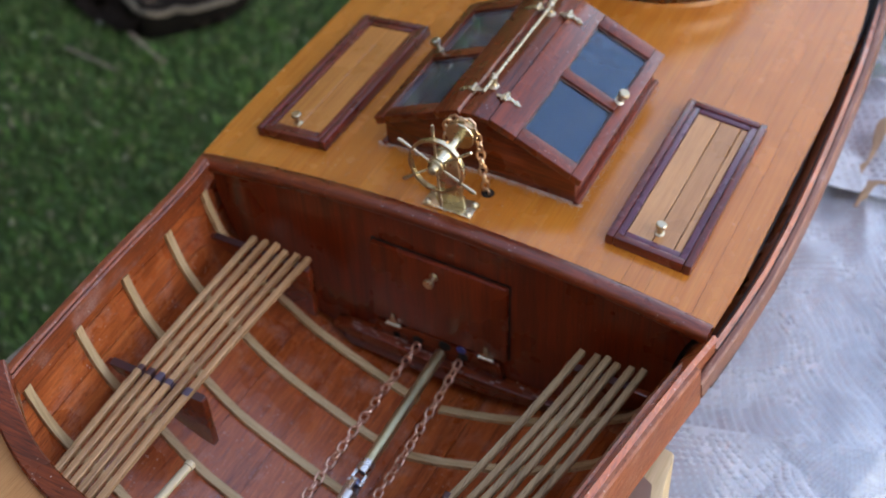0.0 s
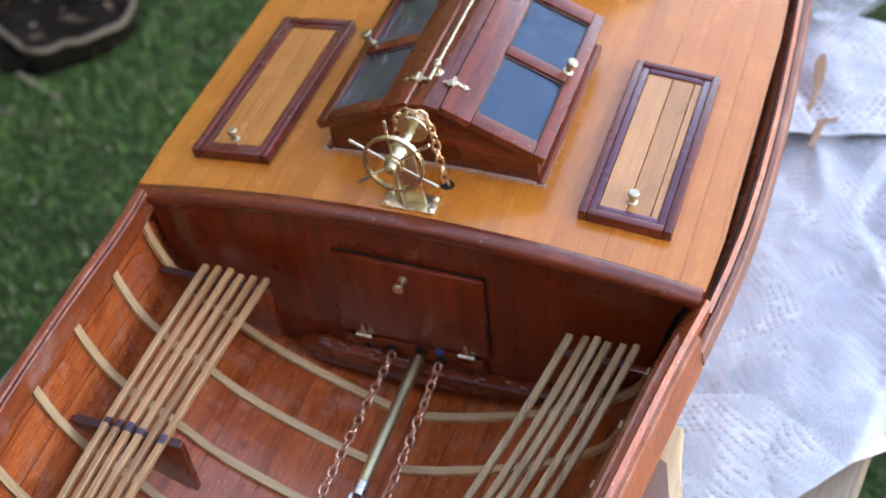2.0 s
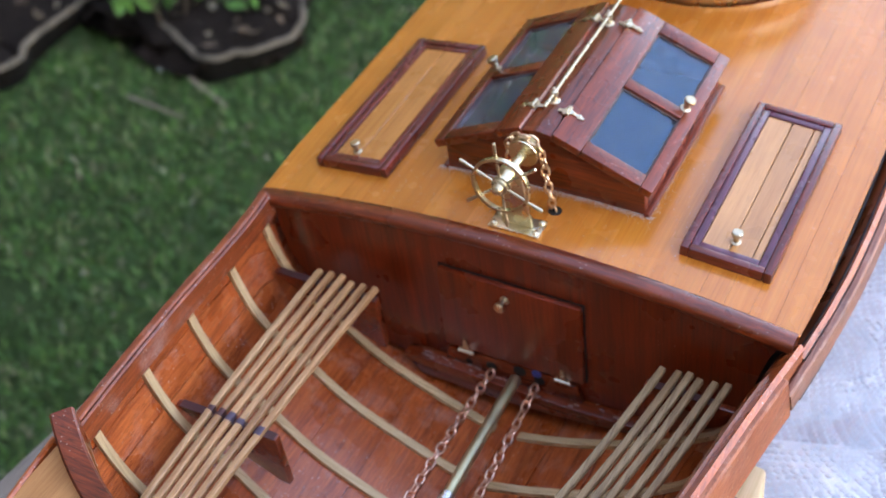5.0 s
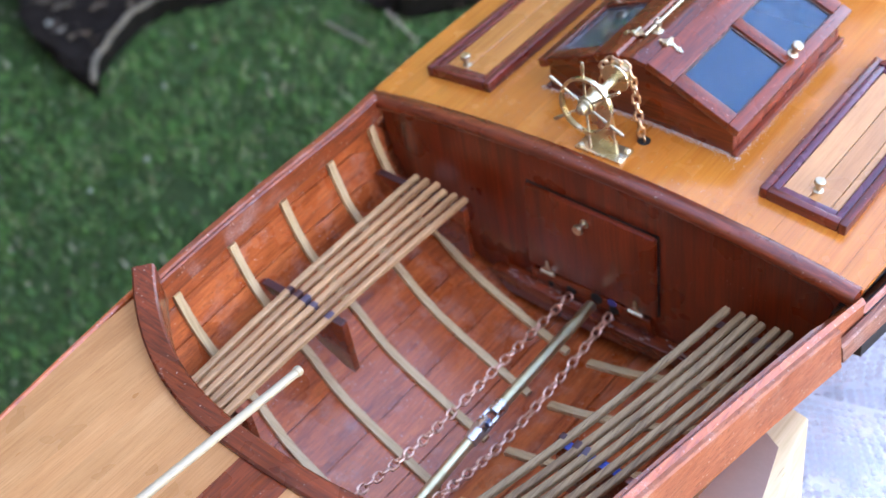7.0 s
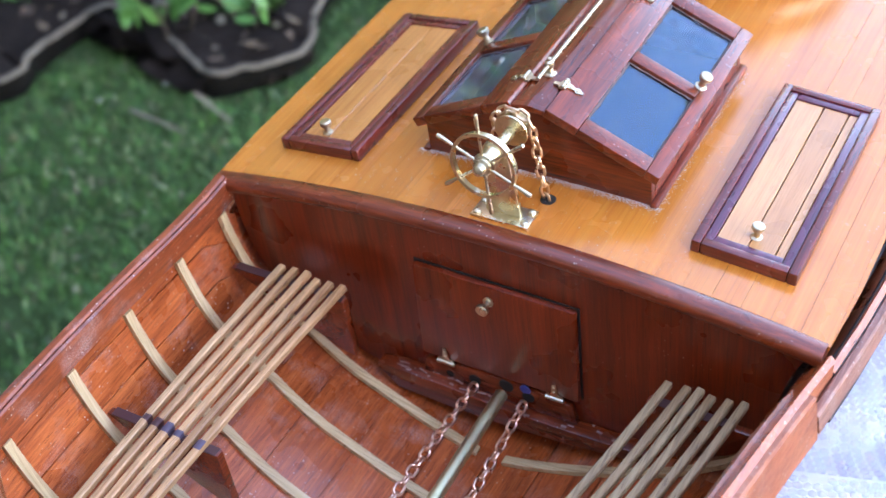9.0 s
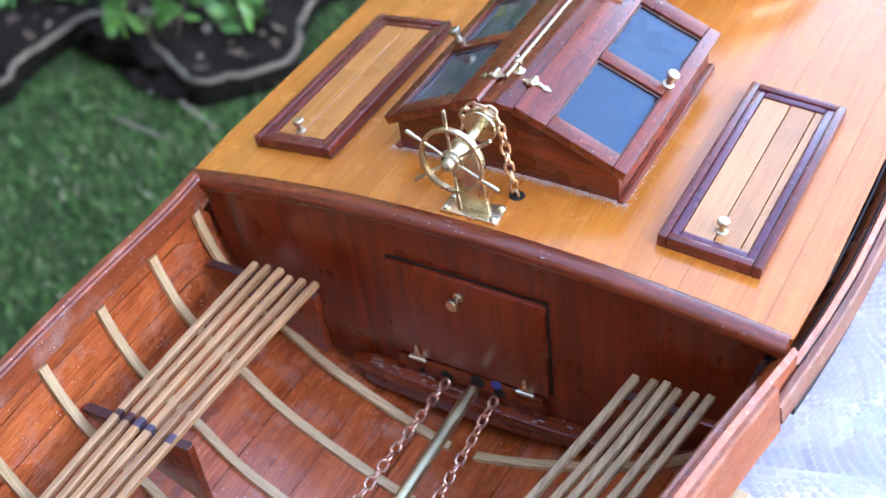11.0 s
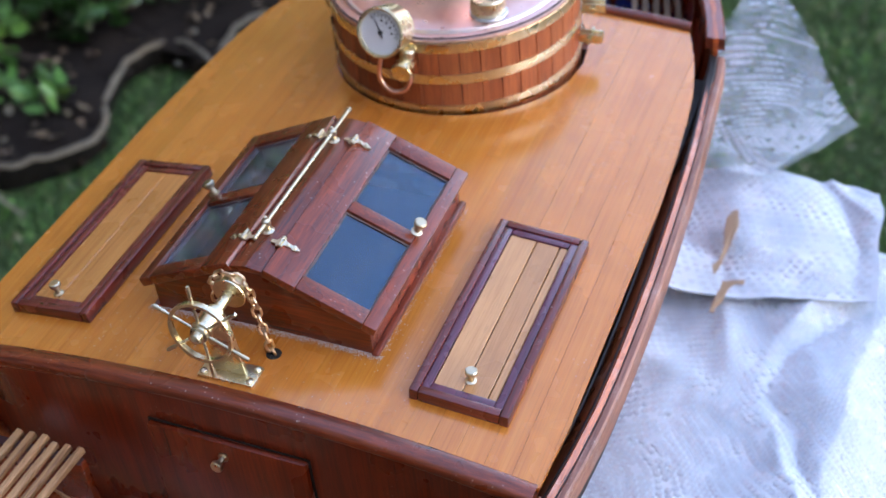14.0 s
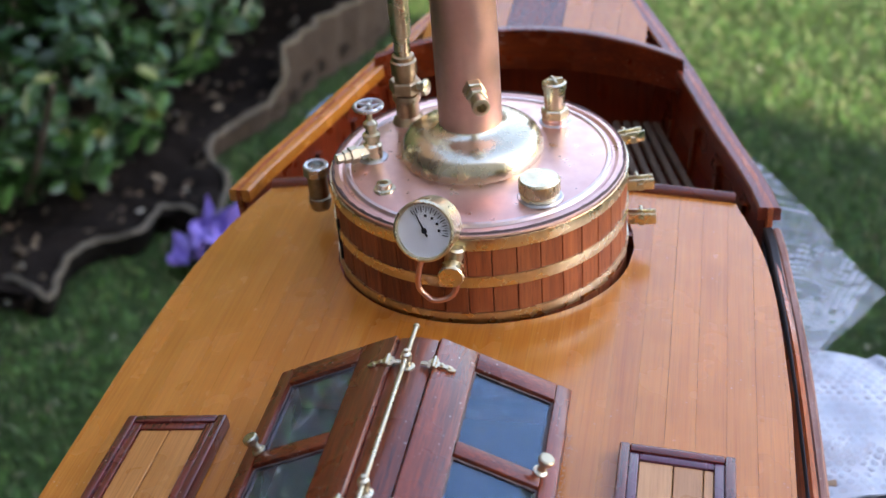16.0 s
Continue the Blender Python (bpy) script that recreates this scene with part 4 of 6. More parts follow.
# ---------------------------------------------------------------- propeller shaft
shaft = thing("propeller_shaft", "dull brass propeller shaft with a steel universal joint", "shaft", (0, 0, -0.09))
UJ = Vector((0.003, -0.1062, 0.0))
A, B = Vector((0.0022, -0.008, 0.0005)), Vector((-0.004, -0.30, -0.028))
fwd, back = (A - UJ).normalized(), (B - UJ).normalized()
bm = bmesh.new()
rod(bm, A, UJ + fwd * 0.008, 0.0033, 16)
part("forward_shaft", bm, DULL_BRASS, shaft)
bm = bmesh.new()
rod(bm, UJ + back * 0.009, B, 0.0033, 16)
part("aft_shaft", bm, DULL_BRASS, shaft)
for way, turn in ((fwd, 0.3), (back, 0.3 + math.pi / 2)):
    bm = bmesh.new()
    m = axis_matrix(UJ + way * 0.0035, way) @ Matrix.Rotation(turn, 4, "Z")
    lathe(bm, [(0.0032, 0.002), (0.0042, 0.0025), (0.0042, 0.0105), (0.0036, 0.011)], 20, m)
    for sx in (-1, 1):
        box(bm, m @ Vector((sx * 0.0031, 0, -0.001)), (0.0018, 0.0052, 0.0085), 0.0006, m.to_3x3())
    part("yoke", bm, STEEL, shaft, "bright steel joint yoke")
bm = bmesh.new()
box(bm, UJ, (0.0042, 0.0042, 0.0042), 0.0006, axis_matrix(UJ, fwd).to_3x3())
part("spider", bm, metal("blued_steel", (0.20, 0.25, 0.42), 0.3), shaft, "blued joint block")
bm = bmesh.new()
for sx in (-1, 1):
    rod(bm, UJ, UJ + Vector((sx * 0.0046, 0.0, 0.001)), 0.0011, 8)
    rod(bm, UJ, UJ + Vector((0, 0, sx * 0.0046)), 0.0011, 8)
part("pin", bm, STEEL, shaft)


# ---------------------------------------------------------------- chains
def link_mesh(material, length=0.0072, width=0.0047, wire=0.00062):
    bm = bmesh.new()
    r = width / 2 - wire
    h = length / 2 - wire - r
    pts = [(r * math.cos(a), 0, h + r * math.sin(a)) for a in (math.pi * k / 8 for k in range(9))]
    pts += [(r * math.cos(a), 0, -h + r * math.sin(a)) for a in (math.pi + math.pi * k / 8 for k in range(9))]
    tube(bm, pts, wire, 7, closed=True)
    return mesh_of(bm, "link", material, True)


def spline(pts, n=40):
    pts = [Vector(p) for p in pts]
    ts = list(range(len(pts)))
    out = []
    for k in range(n + 1):
        t = (len(pts) - 1) * k / n
        out.append(Vector([curve(t, ts, [p[i] for p in pts]) for i in range(3)]))
    return out


def chain(name, label, pts, mesh, pitch, seed, parent=None):
    t = parent or thing(name, label, "chain", (0, 0, 0))
    rnd = random.Random(seed)
    line = spline(pts, 200)
    gone, k = 0.0, 0
    for a, b in zip(line, line[1:]):
        step = (b - a).length
        while gone <= step:
            p = a + (b - a) * (gone / step)
            o = new("link", mesh)
            o.parent = t
            way = (b - a).normalized()
            q = way.to_track_quat("Z", "X")
            o.matrix_basis = Matrix.Translation(p) @ q.to_matrix().to_4x4() @ Matrix.Rotation(radians(45 + 90 * (k % 2) + rnd.uniform(-14, 14)), 4, "Z")
            k += 1
            gone += pitch
        gone -= step
    return t


LINK = link_mesh(CHAIN_COPPER, 0.0082, 0.0056, 0.00075)
chain("steering_chain", "slack copper steering chain running aft along the shaft", [(-0.0136, -0.0095, -0.0918), (-0.0142, -0.065, -0.0893), (-0.0142, -0.1326, -0.0855), (-0.0132, -0.186, -0.0725), (-0.012, -0.235, -0.056)], LINK, 0.0058, 3)
chain("steering_chain", "slack copper steering chain running aft along the shaft", [(0.0132, -0.0095, -0.0935), (0.0137, -0.0615, -0.0985), (0.0137, -0.1117, -0.0985), (0.0137, -0.1518, -0.089), (0.013, -0.205, -0.075), (0.012, -0.245, -0.062)], LINK, 0.0058, 4)

# ---------------------------------------------------------------- steering stand
stand = thing("steering_stand", "brass steering pedestal with spoked wheel and chain drum", "steering wheel", (0.0014, 0.0140, deck_z(0, 0.0140)))
bm = bmesh.new()
box(bm, (0, 0, 0.0007), (0.0285, 0.0125, 0.0014), 0.0004)
part("base_plate", bm, BRASS, stand)
for x in (-0.0118, 0.0118):
    for y in (-0.004, 0.004):
        bm = bmesh.new()
        lathe(bm, [(0.0019, 0), (0.0019, 0.0009), (0.0012, 0.0015), (0, 0.0017)], 6, Matrix.Translation((x, y, 0.0014)))
        part("bolt", bm, PALE_BRASS, stand)
HUBZ = 0.0375
bm = bmesh.new()
prof = [(-0.0088, 0.0014), (0.0088, 0.0014)] + [(0.0046 * math.cos(a), HUBZ + 0.0046 * math.sin(a)) for a in (radians(8 + 164 * k / 10) for k in range(11))]
slab(bm, [Vector((x, -0.0012, z)) for x, z in prof], (0, 0.0024, 0), 0.0004)
part("pedestal", bm, BRASS, stand, "tapered brass plate")
bm = bmesh.new()
lathe(bm, [(0.0055, 0.0012), (0.0055, 0.004), (0.0042, 0.0046), (0.004, 0.010), (0.0052, 0.011), (0.0052, 0.0125), (0.003, 0.0135), (0.003, 0.0165)], 20, axis_matrix((0, 0, HUBZ), (0, -1, 0.0)))
part("bearing", bm, BRASS, stand)
bm = bmesh.new()
rod(bm, (0, 0, HUBZ), (0, 0.0205, HUBZ), 0.0026, 16)
part("axle", bm, BRASS, stand)
bm = bmesh.new()
lathe(bm, [(0.0078, 0), (0.0081, 0.0006), (0.0074, 0.0012), (0.0070, 0.0028), (0.0074, 0.0044), (0.0081, 0.0050), (0.0078, 0.0056)], 32, axis_matrix((0, 0.0125, HUBZ), (0, 1, 0)))
part("chain_drum", bm, BRASS, stand, "grooved brass chain drum")
WY = -0.0125
wheel_m = axis_matrix((0, WY, HUBZ), (0, -1, 0.12))
bm = bmesh.new()
lathe(bm, [(0.0141, -0.0013), (0.0156, -0.0014), (0.0158, 0), (0.0156, 0.0014), (0.0141, 0.0013), (0.0141, -0.0013)], 48, wheel_m, cap=False)
wheel = part("wheel_rim", bm, BRASS, stand)
bm = bmesh.new()
lathe(bm, [(0.0034, -0.003), (0.0042, -0.0022), (0.0042, 0.0022), (0.003, 0.003), (0.003, 0.0038), (0.0024, 0.0056), (0.001, 0.0064), (0, 0.0065)], 20, wheel_m)
part("hub", bm, PALE_BRASS, stand)
for k in range(6):
    a = radians(37 + 60 * k)
    d = Vector((math.cos(a), 0.12 * math.sin(a), math.sin(a))).normalized()
    bm = bmesh.new()
    lathe(bm, [(0.0007, 0.003), (0.0007, 0.0165), (0.00085, 0.0175), (0.00105, 0.0225), (0.0009, 0.0240), (0.0, 0.0245)], 10, axis_matrix((0, WY, HUBZ), d))
    part("spoke", bm, PALE_BRASS, stand)
SMALL = link_mesh(metal("bronze_chain", (0.80, 0.58, 0.38), 0.28, (0.5, 0.3, 0.16)), 0.0074, 0.0051, 0.00075)
dx, dy, dz = 0.0, 0.0153, HUBZ
pts = [(-0.0092, dy, dz - 0.006)] + [(0.0094 * math.cos(a), dy, dz + 0.0094 * math.sin(a)) for a in (radians(170 - 34 * k) for k in range(6))]
pts += [(0.0098, dy + 0.0005, dz - 0.006), (0.0108, dy + 0.0005, dz - 0.018), (0.0125, dy + 0.0008, 0.004), (0.013, dy + 0.001, -0.002)]
drive = chain("drive_chain", "short bronze chain from the drum into the deck", pts, SMALL, 0.0052, 6)
drive.location = stand.location
bm = bmesh.new()
lathe(bm, [(0.0037, 0), (0.0035, 0.0003), (0, 0.00035)], 20, Matrix.Translation((0.0148, 0.0305, deck_z(0.0148, 0.0305))))
part("chain_hole", bm, BLACK, deck)

# ---------------------------------------------------------------- boiler fittings
def at_top(x, y, z=0.0):
    return Vector((x - BOILER.x, y - BOILER.y, Z1 + 0.0018 + z))


def turned(name, at, rings, material, label="", n=20, way=(0, 0, 1), parent=None):
    bm = bmesh.new()
    lathe(bm, rings, n, axis_matrix(at, way))
    return part(name, bm, material, parent or boiler, label)


# filler cap
cap = turned("filler_cap", at_top(0.0385, 0.2655), [(0.0092, 0), (0.0094, 0.0012), (0.0086, 0.0018), (0.0086, 0.0026), (0.0096, 0.003), (0.0097, 0.0088), (0.009, 0.0096), (0.0, 0.0098)], BRASS, "knurled brass filler cap", 48)
for k in range(36):
    a = 2 * math.pi * k / 36
    if k == 0:
        bm = bmesh.new()
        box(bm, (0.0097, 0, 0.0059), (0.0004, 0.0008, 0.0054))
        ridge = mesh_of(bm, "ridge", BRASS)
    o = new("ridge", ridge)
    o.parent = cap
    o.matrix_basis = Matrix.Translation(at_top(0.0385, 0.2655)) @ Matrix.Rotation(a, 4, "Z")
turned("solder_ring", at_top(0.0385, 0.2655, -0.0006), [(0.0112, 0), (0.0105, 0.0009), (0.009, 0.0012)], TIN, "bright solder ring", 32)
# screw bush
bush = at_top(-0.0365, 0.2668)
turned("screw_bush", bush, [(0.0056, -0.0004), (0.0052, 0.0008), (0.0038, 0.0012), (0.0036, 0.0034), (0.0022, 0.0036), (0.0021, 0.0012), (0, 0.001)], PALE_BRASS, "small threaded bush")
# safety valve
sv = at_top(0.0372, 0.3412)
turned("solder_ring", sv - Vector((0, 0, 0.0006)), [(0.0088, 0), (0.008, 0.001), (0.006, 0.0014)], TIN, "bright solder ring", 32)
turned("valve_base", sv, [(0.0068, 0), (0.0068, 0.0024), (0.006, 0.003)], COPPER)
turned("valve_nut", sv + Vector((0, 0, 0.003)), [(0.0066, 0), (0.0072, 0.0006), (0.0072, 0.0044), (0.0064, 0.005)], BRASS, "hexagonal brass nut", 6)
turned("valve_body", sv + Vector((0, 0, 0.008)), [(0.005, 0), (0.0055, 0.001), (0.0055, 0.0105), (0.0062, 0.011), (0.0062, 0.014), (0.0052, 0.0148), (0.0046, 0.0135), (0, 0.0135)], PALE_BRASS, "turned brass safety valve")
bm = bmesh.new()
for a in (0, math.pi / 2):
    box(bm, sv + Vector((0, 0, 0.0225)), (0.009, 0.0014, 0.003), 0.0003, Matrix.Rotation(a + 0.4, 3, "Z"))
part("valve_cross", bm, PALE_BRASS, boiler)
# blow-down tap with hand wheel
tp = at_top(-0.0490, 0.2975)
turned("solder_ring", tp - Vector((0, 0, 0.0006)), [(0.0078, 0), (0.007, 0.001), (0.0045, 0.0014)], TIN, "bright solder ring", 32)
turned("tap_body", tp, [(0.0048, 0), (0.0048, 0.0075), (0.0036, 0.0085), (0.0034, 0.0105), (0.0044, 0.011), (0.0044, 0.0135), (0.003, 0.0142), (0.0028, 0.017), (0.0036, 0.0175), (0.0036, 0.0195), (0.0014, 0.021), (0.0012, 0.0285)], BRASS, "brass screw-down tap")
out = Vector((-0.72, -0.62, 0.05)).normalized()
turned("tap_outlet", tp + Vector((0, 0, 0.0045)), [(0.0034, 0), (0.0034, 0.0085), (0.0044, 0.009), (0.0044, 0.013), (0.0034, 0.0136), (0.0034, 0.0165), (0.0026, 0.017), (0.0026, 0.0205), (0.0014, 0.0207), (0, 0.016)], PALE_BRASS, "threaded outlet", 6, out)
hw = tp + Vector((0, 0, 0.0285))
bm = bmesh.new()
tube(bm, [hw + Vector((0.0068 * math.cos(a), 0.0068 * math.sin(a), 0)) for a in (2 * math.pi * k / 28 for k in range(28))], 0.0012, 8, True)
for k in range(5):
    a = 2 * math.pi * k / 5 + 0.3
    rod(bm, hw, hw + Vector((0.0065 * math.cos(a), 0.0065 * math.sin(a), 0)), 0.0009, 8)
lathe(bm, [(0.0018, -0.0012), (0.002, 0), (0.0014, 0.0014), (0, 0.0016)], 12, Matrix.Translation(hw))
part("hand_wheel", bm, STEEL, boiler, "small five-spoke hand wheel")
# steam valve and upright brass pipe
sp = at_top(-0.0395, 0.338)
BRONZE = metal("dark_bronze", (0.52, 0.38, 0.24), 0.3, (0.30, 0.20, 0.12))
turned("pipe_base", sp, [(0.0085, 0), (0.0078, 0.002), (0.0062, 0.004), (0.0062, 0.012), (0.0075, 0.013), (0.0075, 0.016), (0.006, 0.017)], BRONZE)
turned("pipe_nut", sp + Vector((0, 0, 0.017)), [(0.0078, 0), (0.0086, 0.0008), (0.0086, 0.0062), (0.0078, 0.007)], BRONZE, "hexagonal union nut", 6)
turned("pipe_union", sp + Vector((0, 0, 0.024)), [(0.0055, 0), (0.0055, 0.003), (0.0068, 0.0036), (0.0068, 0.0105), (0.0058, 0.0112), (0.0058, 0.0135), (0.005, 0.014)], BRONZE)
turned("steam_pipe", sp + Vector((0, 0, 0.038)), [(0.0042, 0), (0.0042, 0.01), (0.0052, 0.0108), (0.0052, 0.16), (0.0046, 0.161)], BRASS, "upright brass pipe")
turned("side_union", sp + Vector((0, 0, 0.0205)), [(0.003, 0), (0.003, 0.010), (0.0042, 0.0105), (0.0042, 0.013), (0.003, 0.0135)], BRASS, "", 6, (0.9, -0.3, 0.05))
# union on the chimney
w = Vector((0.36, -1, -0.02)).normalized()
cu = CH + w * 0.0150 + Vector((0, 0, Z1 + 0.0430))
turned("chimney_union", cu, [(0.0050, 0), (0.0056, 0.0006), (0.0056, 0.0050), (0.0050, 0.0056)], BRASS, "brass union on the funnel", 6, w)
turned("union_collar", cu + w * 0.0056, [(0.0036, 0), (0.0036, 0.0016), (0.0050, 0.0020), (0.0050, 0.0052), (0.0042, 0.0058)], PALE_BRASS, "", 6, w)
turned("chimney_nipple", cu + w * 0.0112, [(0.0034, 0), (0.0034, 0.0060), (0.0042, 0.0064), (0.0042, 0.0094), (0.0034, 0.0098), (0.0024, 0.0098), (0.0022, 0.003), (0, 0.003)], PALE_BRASS, "", 18, w)
# pressure gauge, siphon pipe and union
GA = Vector((-0.0078 - BOILER.x, 0.2235 - BOILER.y, 0.0590))
gw = Vector((-0.10, -1.0, 0.34)).normalized()
gm = axis_matrix(GA, gw)
turned("gauge_case", GA - gw * 0.0140, [(0.0115, 0), (0.0135, 0.001), (0.0138, 0.0130), (0.0143, 0.0135), (0.0143, 0.0158), (0.0134, 0.0164), (0.0126, 0.0162), (0.0124, 0.0146), (0, 0.0144)], BRASS, "round brass gauge case", 56, gw)
face = turned("gauge_face", GA + gw * 0.0006, [(0.0124, 0), (0, 0.0002)], DIAL_WHITE, "white pressure dial", 48, gw)
right = Vector((1, 0, 0))
up = (right.cross(gw) * -1).normalized()
right = up.cross(gw).normalized()
if right.x < 0:
    right = -right
if up.z < 0:
    up = -up
gf = GA + gw * 0.0011


def dial(ang, r):
    """A place on the dial; the angle runs clockwise from the top."""
    a = radians(ang)
    return gf + right * (r * math.sin(a)) + up * (r * math.cos(a))


bm = bmesh.new()
for k in range(21):
    ang = -35 + 135 * k / 20
    r0 = 0.0096 if k % 2 else 0.0086
    p, q = dial(ang, r0), dial(ang, 0.0112)
    side = (q - p).cross(gw).normalized() * (0.00012 if k % 2 else 0.0002)
    slab(bm, [p - side, q - side, q + side, p + side], gw * 0.0001)
part("scale_marks", bm, INK, boiler)
bm = bmesh.new()
tip, tail = dial(-28, 0.0098), dial(152, 0.003)
side = (tip - tail).cross(gw).normalized()
slab(bm, [tail - side * 0.0005, tip - side * 0.00015, tip + side * 0.00015, tail + side * 0.0005], gw * 0.0002)
lathe(bm, [(0.0014, 0), (0.0012, 0.0006), (0, 0.0007)], 16, axis_matrix(gf, gw))
part("needle", bm, INK, boiler, "black gauge needle")
bm = bmesh.new()
for ang in (5, 32, 59, 86):
    c = dial(ang, 0.0070)
    slab(bm, [c - right * 0.0006 - up * 0.0006, c + right * 0.0006 - up * 0.0006, c + right * 0.0006 + up * 0.0006, c - right * 0.0006 + up * 0.0006], gw * 0.0001)
part("scale_bars", bm, INK, boiler)
bm = bmesh.new()
lathe(bm, [(0.0124, 0), (0.0124, 0.0006), (0, 0.0008)], 48, axis_matrix(GA + gw * 0.0014, gw))
o = part("dial_glass", bm, DIAL_GLASS, boiler)
o.visible_shadow = False
turned("gauge_stem", GA + Vector((-0.0035, 0.003, -0.018)), [(0.0026, 0), (0.0032, 0.0006), (0.0032, 0.004), (0.0022, 0.005), (0.0022, 0.008)], COPPER, "", 6, (0.15, 0, 1))
VU = Vector((0.0030 - BOILER.x, 0.2275 - BOILER.y, 0.0385))
bm = bmesh.new()
s0 = GA + Vector((-0.0035, 0.003, -0.0175))
tube(bm, spline([s0, s0 + Vector((-0.0022, 0, -0.009)), s0 + Vector((-0.0022, 0, -0.0165)), s0 + Vector((0.004, 0, -0.0225)), s0 + Vector((0.012, 0.0005, -0.0205)), s0 + Vector((0.0155, 0.001, -0.0135)), VU + Vector((-0.0002, 0.0, -0.004))], 48), 0.0014, 10)
part("siphon_pipe", bm, COPPER, boiler, "bent copper siphon tube")
vw = Vector((0.05, -1, -0.1))
turned("union_nut", VU - vw.normalized() * 0.003, [(0.0045, 0), (0.005, 0.0008), (0.005, 0.005), (0.0046, 0.0056)], BRASS, "", 6, vw)
turned("union_cap", VU + vw.normalized() * 0.0026, [(0.0046, 0), (0.0058, 0.0008), (0.006, 0.006), (0.0054, 0.0068), (0.0, 0.007)], BRASS, "round brass union cap", 24, vw)
turned("union_stem", VU, [(0.004, -0.002), (0.0044, 0), (0.0044, 0.0085), (0.0034, 0.0095)], PALE_BRASS, "", 16, (0.18, 0.1, 1))
# clamps of the three bands
BANDS = (Z1 - 0.0055, (Z1 + DECK_B) / 2 - 0.002, DECK_B + 0.0032)
for zc, ang in zip((BANDS[0], BANDS[1] + 0.003, BANDS[2] + 0.009), (26, 13, 4)):
    a = radians(ang)
    rad, tan = Vector((math.cos(a), math.sin(a), 0)), Vector((-math.sin(a), math.cos(a), 0))
    rot = Matrix.Rotation(a, 3, "Z")
    for sgn in (-1, 1):
        bm = bmesh.new()
        c = rad * (BOILER_R + 0.0052) + tan * sgn * 0.0022 + Vector((0, 0, zc))
        box(bm, c + rad * 0.0018, (0.0140, 0.0009, 0.0060), 0.0003, rot)
        part("clamp_ear", bm, BRASS, boiler, "bent brass clamp ear")
    bm = bmesh.new()
    c = rad * (BOILER_R + 0.0065) + Vector((0, 0, zc))
    rod(bm, c - tan * 0.0048, c + tan * 0.0098, 0.0011, 10)
    lathe(bm, [(0.002, 0), (0.002, 0.0014)], 6, axis_matrix(c - tan * 0.0042, -tan))
    lathe(bm, [(0.002, 0), (0.002, 0.0014)], 6, axis_matrix(c + tan * 0.0028, tan))
    part("clamp_screw", bm, PALE_BRASS, boiler, "small clamp screw and nut")
# tarnished stub pipe beside the lagging
stub = Vector((-0.0885 - BOILER.x, 0.3215 - BOILER.y, 0.0))
turned("stub_pipe", stub, [(0.0048, 0.009), (0.0054, 0.010), (0.0054, 0.012), (0.0060, 0.0125), (0.0060, 0.016), (0.0054, 0.0165), (0.0054, 0.0300)], TARNISHED, "tarnished stub pipe beside the boiler", 18)
turned("stub_cap", stub, [(0.0062, 0.0295), (0.0070, 0.0302), (0.0070, 0.0350), (0.0062, 0.0358), (0.0044, 0.0356), (0.0042, 0.0330), (0, 0.0328)], STEEL, "grey metal cap ring", 18)
# lagging joint that stands open on one side
bm = bmesh.new()
a0 = radians(208)
for k in range(5):
    a = a0 + 0.012 * (k % 2)
    c = Vector((math.cos(a), math.sin(a), 0)) * (BOILER_R + 0.00005)
    box(bm, c + Vector((0, 0, 0.0135 + 0.0045 * k)), (0.0012, 0.0012, 0.0052), 0.0, Matrix.Rotation(a, 3, "Z"))
part("open_seam", bm, BLACK, boiler)

# ---------------------------------------------------------------- aft coaming and aft deck
def coam_y(x):
    return -0.2365 + 0.047 * (abs(x) / 0.139) ** 2.6


bm = bmesh.new()
rings = []
for k in range(49):
    x = -0.1405 + 0.281 * k / 48
    y = coam_y(x)
    slope = (coam_y(x + 0.001) - coam_y(x - 0.001)) / 0.002
    nrm = Vector((-slope, 1, 0)).normalized()
    c = Vector((x, y, 0))
    top = 0.0155 + 0.004 * (abs(x) / 0.14) ** 6
    rings.append([c + nrm * d + Vector((0, 0, z)) + LIFT for d, z in ((0, 0.004), (0, top - 0.001), (0.001, top), (0.0105, top), (0.0115, top - 0.001), (0.0115, -0.006), (0.009, -0.006), (0.009, 0.004))])
loops = [[bm.verts.new(p) for p in r] for r in rings]
for p, q in zip(loops, loops[1:]):
    for i in range(8):
        bm.faces.new((p[i], p[(i + 1) % 8], q[(i + 1) % 8], q[i]))
bm.faces.new(loops[0]), bm.faces.new(loops[-1])
part("coaming", bm, MAHOGANY_X, boat, "curved mahogany coaming of the cockpit")
aft_deck = thing("aft_deck", "pale varnished aft deck behind the cockpit coaming", "deck", (0, 0, 0))


def aft_z(x, y):
    return rail_z(y) + 0.0035 - 0.004 * (x / 0.13) ** 2


